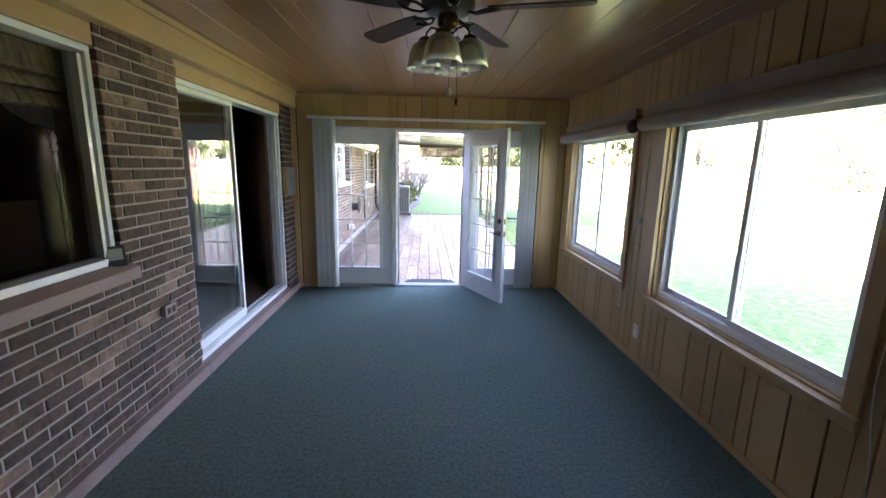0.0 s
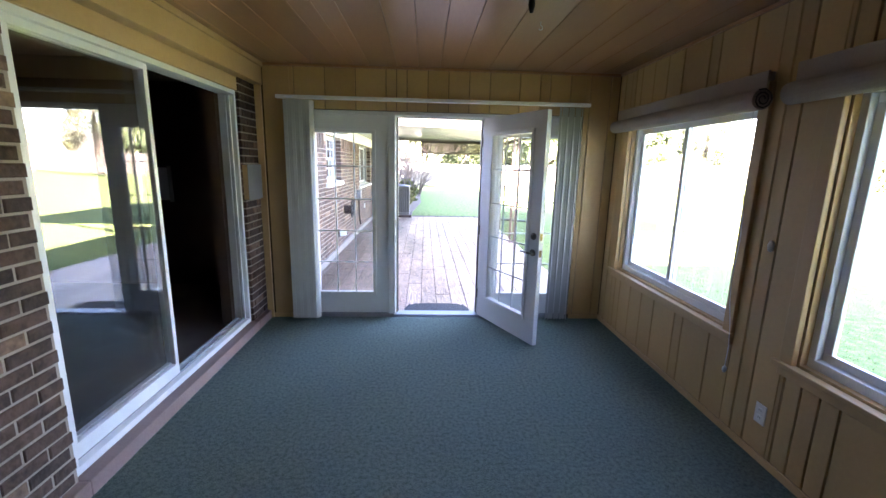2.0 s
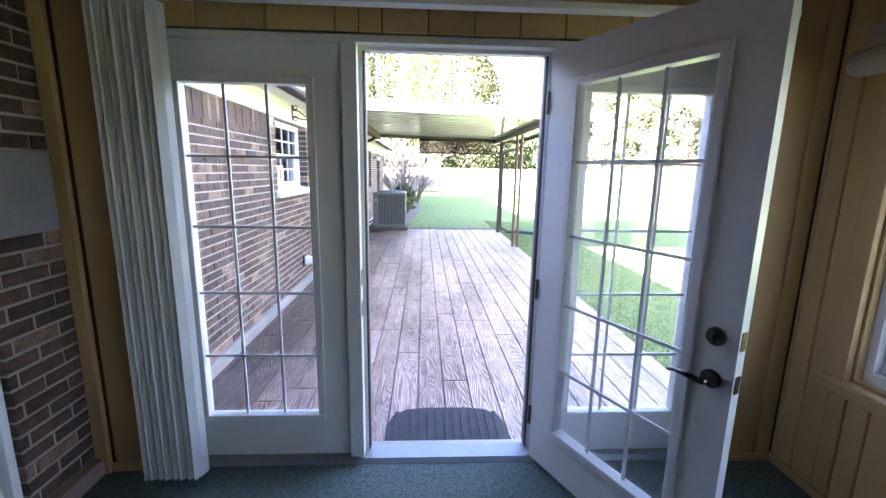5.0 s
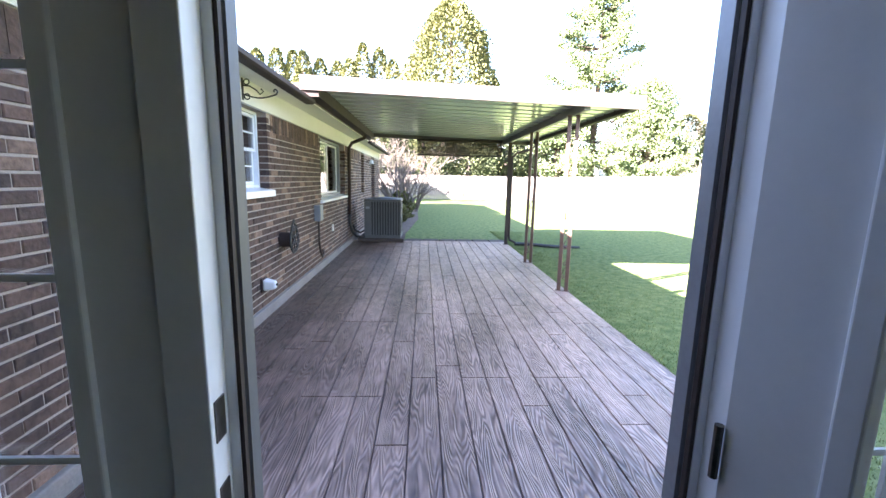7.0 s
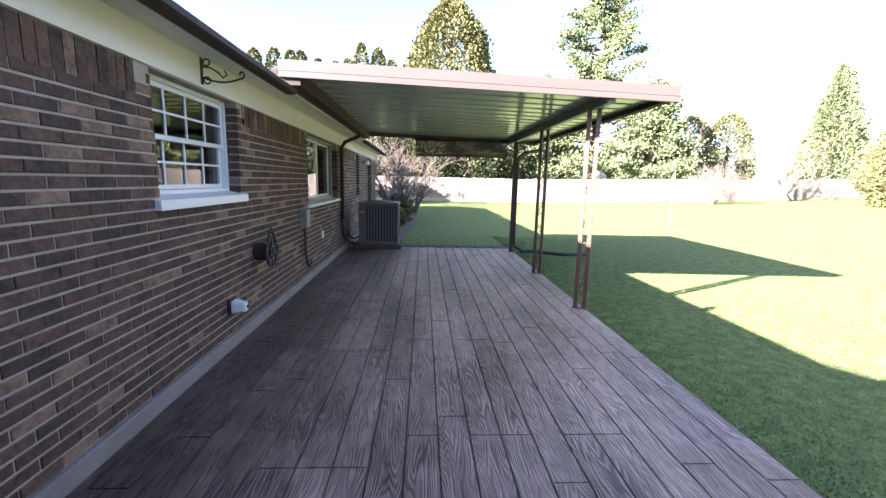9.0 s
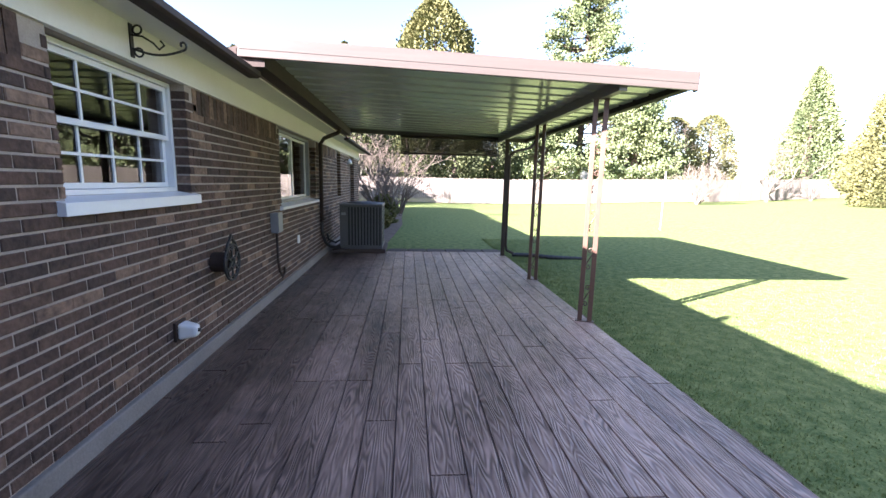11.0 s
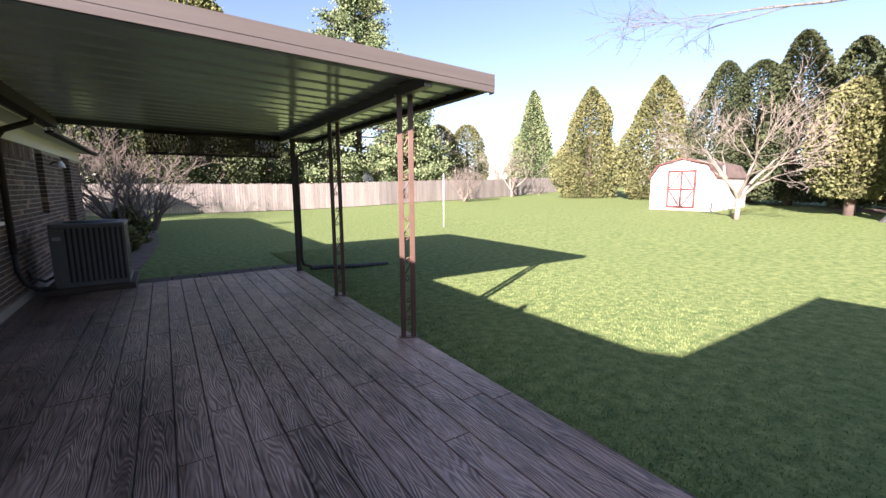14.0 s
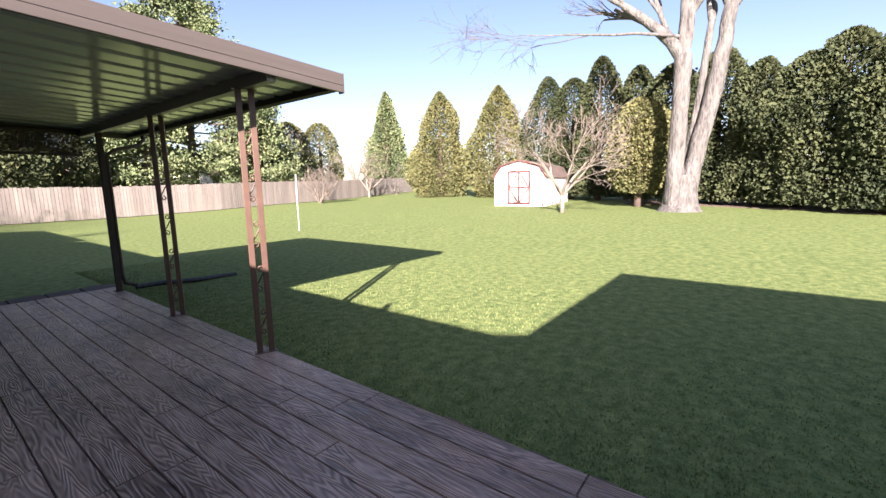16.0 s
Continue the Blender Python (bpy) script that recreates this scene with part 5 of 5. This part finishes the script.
bare_tree("ornamental_tree", (18.2, 14.0), 0.9, 1.7, 0.09, 5, 0.5, "small bare spreading tree before the shed", 5, M["twig"], 7, 0.07, 0.85)
bare_tree("bare_shrub", (21.2, 35.3), 0, 1.25, 0.07, 4, 0.38, "pale bare twiggy shrub by the fence", 8, M["twig"], 16, 0.15, 0.7, "shrub")
bare_tree("bare_tree", (30.0, 39.0), 0.7, 2.0, 0.12, 4, 0.5, "bare tree with spreading limbs by the fence", 9, M["twig"], 5, 0.08, 0.8)
bare_tree("bare_shrub", (35.0, 40.0), 0, 1.2, 0.04, 2, 0.4, "low bare shrub by the fence", 10, M["twig"], 8, 0.12, 0.8, "shrub")
for k, (x, y, l) in enumerate(((-0.7, 21.5, 0.95), (-0.2, 24.5, 1.15), (-1.6, 27.8, 1.5), (-1.0, 30.0, 1.7), (-4.0, 32.0, 1.9))):
    bare_tree("bare_shrub", (x, y), 0.2, l, 0.09, 4, 0.42, "bare tangled shrub beside the house corner", 30 + k, M["darktwig"], 6, 0.08, 0.6, "shrub")
bare_tree("bare_tree", (38.0, 50.0), 1.2, 2.4, 0.14, 4, 0.5, "bare pale tree beyond the fence", 11, M["twig"], 5, 0.08, 0.7)
bare_tree("bare_tree", (26.0, 47.0), 1.2, 2.2, 0.14, 4, 0.5, "bare pale tree beyond the fence", 12, M["twig"], 5, 0.08, 0.7)

# hidden by the house; added to throw dappled shade on the fence
bare_tree("bare_tree", (-7.6, 30.2), 1.4, 2.3, 0.16, 5, 0.5, "unseen bare tree added behind the house to shade the fence", 41, M["darktwig"], 6, 0.10, 0.6)
cone = lambda k: (1 - k) ** 0.85 + 0.02
conifer("arborvitae", (32.3, 31.5), 9.6, 5.2, M["arb"], "tall golden green arborvitae on the lawn edge", 1, 25000, 0.145)
conifer("arborvitae", (32.2, 25.2), 9.2, 4.6, M["arb"], "tall golden green arborvitae on the lawn edge", 2, 25000, 0.145)
conifer("spruce_tree", (43.8, 49.7), 13.2, 7.4, M["pine"], "pointed green spruce beyond the fence", 3, 20000, 0.21, cone)
conifer("spruce_tree", (57.0, 62.0), 15.5, 8.0, M["pine"], "pointed green spruce beyond the fence", 4, 6000, 0.45, cone)
conifer("evergreen_bush", (22.9, 11.9), 5.2, 2.8, M["arb"], "rounded green evergreen beside the big tree", 5, 17000, 0.12, lambda k: math.sin(math.pi * min(1, 0.12 + k * 0.86)) ** 0.55, 0.14)
HEDGE = [(31.5, 20.5, 9.0), (30.0, 18.0, 8.8), (28.9, 15.6, 8.4), (27.8, 13.3, 8.1), (26.9, 11.1, 7.7), (26.2, 9.0, 7.3), (25.3, 7.2, 6.9), (24.2, 5.7, 6.6), (23.0, 4.6, 6.4), (21.9, 3.4, 6.2), (21.0, 2.0, 6.1), (20.3, 0.4, 6.0), (19.8, -1.3, 6.0), (19.4, -3.2, 6.0)]
for k, (x, y, h) in enumerate(HEDGE):
    conifer("hedge_tree", (x + 0.5 * math.sin(k * 2.7), y), h * (1.0 + 0.07 * math.sin(k * 4.1)), 3.4 + 0.6 * math.sin(k * 1.9), M["ever"], "dark green arborvitae in a tall hedge row", 50 + k, 19000, 0.125, lambda q: (min(1, (1 - q) * 2.6) ** 0.6), 0.03, group="arborvitae hedge")
# out-of-view evergreens, added to block sun from the fence and its shrubs
for k, (x, y, h) in enumerate(((-10.0, 31.0, 5.6), (-6.2, 32.6, 4.2), (-13.5, 37.5, 8.0))):
    conifer("evergreen_shrub", (x, y), h, 3.6, M["ever"], "unseen dark evergreen added behind the house to cast shade", 140 + k, 5000, 0.2, category="shrub")
conifer("evergreen_tree", (3.0, 54.8), 20.5, 13.0, M["arb"], "very tall rounded golden evergreen beyond the fence", 70, 34000, 0.27, lambda k: max(0.05, 1 - k ** 2.2) ** 0.7)
for k, (x, h) in enumerate(((-23, 20.3), (-20.6, 20.6), (-18.5, 20.6), (-16.8, 20.2), (-14.6, 19.4), (-12.3, 19.3), (-10.4, 19.4), (-8.7, 21.6), (-6.4, 21.3), (-4.5, 19.4), (-2.0, 18.6))):
    conifer("cypress_tree", (x, 67 + (k % 3) * 0.6), h - 2.6, 3.2, M["arb"], "slim dark evergreen in a far row", 80 + k, 4500, 0.3, lambda q: min(1, (1 - q) * 3.2) ** 0.55, group="far evergreen row")



def pine_tree(at, height, width, label, seed, n=4200):
    """Open pine: trunk, whorls of limbs, needle clumps along them."""
    rng = random.Random(seed)
    x, y = at
    z = terrain(x, y)
    t = thing("pine_tree", (x, y, z), label, "tree")
    part("trunk", Acc().tube([(x, y, z - 0.2), (x + 0.2, y, z + height * 0.5), (x, y, z + height * 0.97)], [0.4, 0.26, 0.04], 9), M["darkbark"], t, smooth=True)
    limbs, spots = Acc(), []
    k = 0.12
    while k < 0.97:
        for j in range(6):
            a = rng.uniform(0, 6.28)
            L = width / 2 * (1.05 - k) ** 0.6 * rng.uniform(0.55, 1.1)
            p0 = Vector((x, y, z + k * height))
            p1 = p0 + Vector((math.cos(a) * L, math.sin(a) * L, L * rng.uniform(0.0, 0.35)))
            limbs.tube([p0, (p0 + p1) / 2 + Vector((0, 0, -0.1 * L)), p1], [0.09, 0.06, 0.02], 5)
            spots += [p0.lerp(p1, q) for q in (0.45, 0.62, 0.78, 0.92, 1.0)]
        k += 0.055
    part("branch_work", limbs, M["darkbark"], t, smooth=True)

    def shape():
        c = rng.choice(spots)
        o = Vector((rng.gauss(0, 1), rng.gauss(0, 1), rng.gauss(0, 0.7) + 0.3)).normalized()
        return c + o * abs(rng.gauss(0, 0.55)), o
    part("crown", leaf_cloud(rng, n * 6, shape, 0.19), M["pine"], t, "open crown of green needle clumps")


pine_tree((18.2, 50.5), 21.5, 14.0, "tall open green pine beyond the fence", 91, 9000)
pine_tree((22.5, 47.0), 10.5, 9.0, "broad green pine beyond the fence", 92, 6000)
pine_tree((13.5, 48.0), 9.5, 8.5, "broad green pine beyond the fence", 93, 6000)
for k, (x, y, h, w) in enumerate(((4.3, 45, 6.5, 5.5), (8.2, 47, 6.2, 5), (0.0, 44, 7.5, 5.5), (-4.5, 43, 7, 5.0), (-9, 42, 7, 5), (29.5, 52, 8, 6), (35.5, 54, 8.5, 6), (50, 56, 9, 7), (58, 50, 8, 7), (46, 46, 5.5, 4.5))):
    conifer("evergreen_shrub", (x, y), h, w, M["ever"] if k < 5 else M["arb"], "dark evergreen shrub beyond the fence", 110 + k, 11000, 0.18, lambda q: math.sin(math.pi * min(1, 0.25 + q * 0.74)) ** 0.6, category="shrub")
for k, (x, y, h) in enumerate(((-0.75, 21.6, 0.95), (-0.9, 19.8, 0.6))):
    conifer("low_shrub", (x, y), h, 0.9, M["arb"], "low leafy shrub in the bed beside the house", 130 + k, 900, 0.12, lambda q: math.sin(math.pi * min(1, 0.25 + q * 0.74)) ** 0.6, category="shrub")

# planting beds
def bed(name, pts, label):
    c = [(x, y, terrain(x, y) + 0.02) for x, y in pts]
    lo = [(x, y, z - 0.2) for x, y, z in c]
    n = len(c)
    return structure(name, Acc().add(c + lo, [tuple(range(n))] + [(i, n + i, n + (i + 1) % n, (i + 1) % n) for i in range(n)]), M["mulch"], label, category="mulch bed")


bed("bed_house", [(-1.46, 15.75), (-0.42, 15.75), (-0.25, 18), (-0.05, 21), (-0.15, 25), (-0.7, 30), (-1.46, 30)], "brown leaf litter bed beside the house wall")
bed("bed_hedge", [(18.0, -6), (18.6, -1), (19.4, 1.6), (20.6, 3.8), (22.0, 5.6), (23.4, 8.0), (24.5, 10.8), (25.6, 13.2), (27.5, 13), (27, 8), (23.5, 3), (21, -6)], "brown mulch bed under the hedge")


# neighbouring houses beyond the fence
def far_house(x, y, w, dpt, h, rise, label, wallm):
    z = terrain(x, y)
    hs = thing("house", (x, y, z), label, "house")
    part("wall", B(x - w / 2, x + w / 2, y, y + dpt, z - 0.3, z + h), wallm, hs)
    part("roof", Acc().extrude([(y - 0.5, z + h), (y - 0.5, z + h + 0.12), (y + dpt / 2, z + h + rise), (y + dpt + 0.5, z + h + 0.12), (y + dpt + 0.5, z + h)], "x", x - w / 2 - 0.5, x + w / 2 + 0.5), M["shingle"], hs, "dark shingled roof")
    for k in range(3):
        cx = x - w / 2 + w * (k + 0.5) / 3
        wd = part("window", ring(Acc(), "y", y - 0.06, y - 0.002, cx - 0.6, cx + 0.6, z + 0.9, z + 2.1, 0.09), M["white"], hs, "white framed window")
        part("pane", B(cx - 0.5, cx + 0.5, y - 0.03, y - 0.003, z + 1.0, z + 2.0), M["black"], wd)


far_house(11.0, 58, 9, 8, 2.6, 2.2, "brick house with dark roof beyond the fence", M["house_wall"])
far_house(32.0, 66, 14, 8, 2.7, 2.4, "pale house with dark roof beyond the fence", M["cream"])
far_house(-3.0, 62, 7, 7, 2.6, 3.0, "pale gabled house with dark roof beyond the fence", M["cream"])

# grass blades near the patio
rng_np = np.random.default_rng(4)
n = 130000
gx = 2.14 + 9.0 * rng_np.random(n) ** 2.4
gy = 4.0 + 13.5 * rng_np.random(n)
keep = (gx > 2.2) | (gy > 6.2)
gx, gy = gx[keep], gy[keep]
ga, gh, gl = rng_np.random(len(gx)) * 6.283, (0.010 + 0.018 * rng_np.random(len(gx))) * np.clip(1.15 - (gx - 2.1) / 9.0, 0.15, 1), (rng_np.random(len(gx)) - 0.3) * 0.035
acc = Acc()
for x, y, a, h, l in zip(gx.tolist(), gy.tolist(), ga.tolist(), gh.tolist(), gl.tolist()):
    z = terrain(x, y) - 0.004
    c, s = math.cos(a), math.sin(a)
    o = len(acc.v)
    acc.v += [(x - c * 0.005, y - s * 0.005, z), (x + c * 0.005, y + s * 0.005, z), (x - s * l, y + c * l, z + h)]
    acc.f.append((o, o + 1, o + 2))
gr = part("grass", acc, M["blade"], None)
tagged(gr, "short green grass blades of the lawn", "grass", "", "stuff")


# ---- boards, bricks and planks ----
def shared(name, cache, key, build, material, parent, at):
    """One piece at a place; alike pieces share their mesh."""
    if key not in cache:
        acc = build()
        me = bpy.data.meshes.new(name)
        me.from_pydata([tuple(p) for p in acc.v], [], acc.f)
        me.materials.append(material)
        cache[key] = me
    ob = new(name, cache[key])
    ob.parent = parent
    ob.location = at
    return ob


rng = random.Random(12)
boards = {}


def panel_boards(wall, axis, face, a0, a1, holes):
    at = a0
    while at < a1 - 0.01:
        w = min(rng.choice((0.10, 0.20, 0.20, 0.29)), a1 - at)
        for p, q, r, s in cells(at + 0.003, at + w - 0.003, 0.045, 2.475, holes):
            if q - p < 0.01:
                continue
            key = (axis, round(q - p, 3), round(s - r, 3))
            L, Hh, c = q - p, s - r, 0.004
            if axis == "x":
                shared("board", boards, key, lambda: Acc().extrude([(0.012, 0), (0.004, 0), (0, c), (0, L - c), (0.004, L), (0.012, L)], "z", 0, Hh), M["tan"], wall, (face, p, r))
            else:
                shared("board", boards, key, lambda: Acc().extrude([(0, 0.012), (0, 0.004), (c, 0), (L - c, 0), (L, 0.004), (L, 0.012)], "z", 0, Hh), M["tan"], wall, (p, face, r))
        at += w


panel_boards(wall_e, "x", X1, Y0, Y1, [(a - 0.07, b + 0.07, c - 0.07, d + 0.07) for a, b, c, d in WINDOWS])
panel_boards(wall_n, "y", Y1, -1.44, X1 - 0.001, [(DOOR[0], DOOR[1], 0.0, DOOR[3])])

COURSE, LENGTH, JOINT = 0.0677, 0.213, 0.0125


def bricks(wall, face, y0, y1, z0, z1, holes, near, soldier=(), head=0.0065):
    """Running bond on a wall that faces +x; bricks within near are pieces, the rest one mesh."""
    rest, cache, count = Acc(), {}, 0
    r = random.Random(int(y0 * 7))
    for row in range(int((z1 - z0) / COURSE)):
        zz = z0 + row * COURSE
        at = y0 - (LENGTH / 2 if row % 2 else 0)
        while at < y1:
            a, b = max(at, y0), min(at + LENGTH - head, y1)
            at += LENGTH
            if any(h[2] < zz + 0.03 < h[3] and h[0] < (a + b) / 2 < h[1] for h in soldier):
                continue
            spans = [(a, b)]
            for h in holes:
                if h[2] < zz + 0.045 and zz + 0.012 < h[3]:
                    spans = [s for p, q in spans for s in ((p, min(q, h[0])), (max(p, h[1]), q)) if s[1] - s[0] > 0.025]
            for p, q in spans:
                if q - p < 0.025:
                    continue
                e = r.choice((0, 0, 0.002, 0.004))
                L, hz = round(q - p, 3), COURSE - JOINT
                if near(p, zz) and count < 300:
                    count += 1
                    shared("brick", cache, (L, e), lambda: brick_acc(L, hz), M["brick"], wall, (face + e, p, zz))
                else:
                    o = Vector((face + e, p, zz))
                    ba = brick_acc(L, hz)
                    rest.add([Vector(v) + o for v in ba.v], ba.f)
    for a, b, c, d in soldier:
        k = a
        while k < b - 0.05:
            rest.box(face - 0.08, face + r.choice((0, 0.003)), k, k + COURSE - head, c + 0.004, d - 0.006)
            k += COURSE
    ob = part("brickwork", rest, M["brick_far"], wall)
    ob["kind"] = "stuff"


def brick_acc(L, h):
    c = 0.004
    return Acc().add([(-0.1, 0, 0), (-0.1, L, 0), (-0.1, L, h), (-0.1, 0, h), (-c, 0, 0), (-c, L, 0), (-c, L, h), (-c, 0, h), (0, c, c), (0, L - c, c), (0, L - c, h - c), (0, c, h - c)],
                     [(0, 4, 7, 3), (1, 2, 6, 5), (0, 1, 5, 4), (3, 7, 6, 2), (4, 5, 9, 8), (5, 6, 10, 9), (6, 7, 11, 10), (7, 4, 8, 11), (8, 9, 10, 11)])


bricks(wall_w, -1.52, Y0, Y1 - 0.001, 0.09, 2.33, [(0.60, 2.60, 0.96, 2.31), (3.31, 5.38, 0.0, 2.31)], lambda y, z: y > 1.7, head=0.0115)
bricks(wall_o, -1.50, 5.93, 20.5, 0.055, 2.055, HOLES_OUT, lambda y, z: 7.4 < y < 9.6, [(5.94, 8.42, 1.86, 2.055), (9.81, 11.85, 1.86, 2.055), (14.12, 16.2, 1.86, 2.055)])

# stamped boards of the patio
cache = {}
rng = random.Random(77)
W = 0.186
for i in range(20):
    x = -1.595 + i * W
    at = 5.935 - rng.choice((0.0, 0.35, 0.8, 1.3))
    while at < 14.98:
        L = rng.choice((1.83, 2.1, 1.5))
        a, b = max(at, 5.935), min(at + L, 14.995)
        at += L
        if b - a < 0.05:
            continue
        w, l = W - 0.0045, round(b - a - 0.0045, 3)
        c = 0.0035
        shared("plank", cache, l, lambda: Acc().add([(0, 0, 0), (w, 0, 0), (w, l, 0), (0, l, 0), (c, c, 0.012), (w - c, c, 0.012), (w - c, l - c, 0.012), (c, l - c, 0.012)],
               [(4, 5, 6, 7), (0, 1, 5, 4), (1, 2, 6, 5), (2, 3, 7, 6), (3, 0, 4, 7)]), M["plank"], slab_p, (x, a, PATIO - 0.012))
pv = structure("paver_border", B(-0.3, 2.2, 15.02, 15.45, -0.25, PATIO - 0.03), M["joint"], "dark paver strip between patio and lawn", category="paving")
for k in range(6):
    shared("paver", cache, "paver", lambda: Acc().add([(0, 0, 0), (0.38, 0, 0), (0.38, 0.38, 0), (0, 0.38, 0), (0.012, 0.012, 0.02), (0.368, 0.012, 0.02), (0.368, 0.368, 0.02), (0.012, 0.368, 0.02)],
           [(4, 5, 6, 7), (0, 1, 5, 4), (1, 2, 6, 5), (2, 3, 7, 6), (3, 0, 4, 7)]), M["joint"], pv, (-0.26 + k * 0.405, 15.045, PATIO - 0.03))
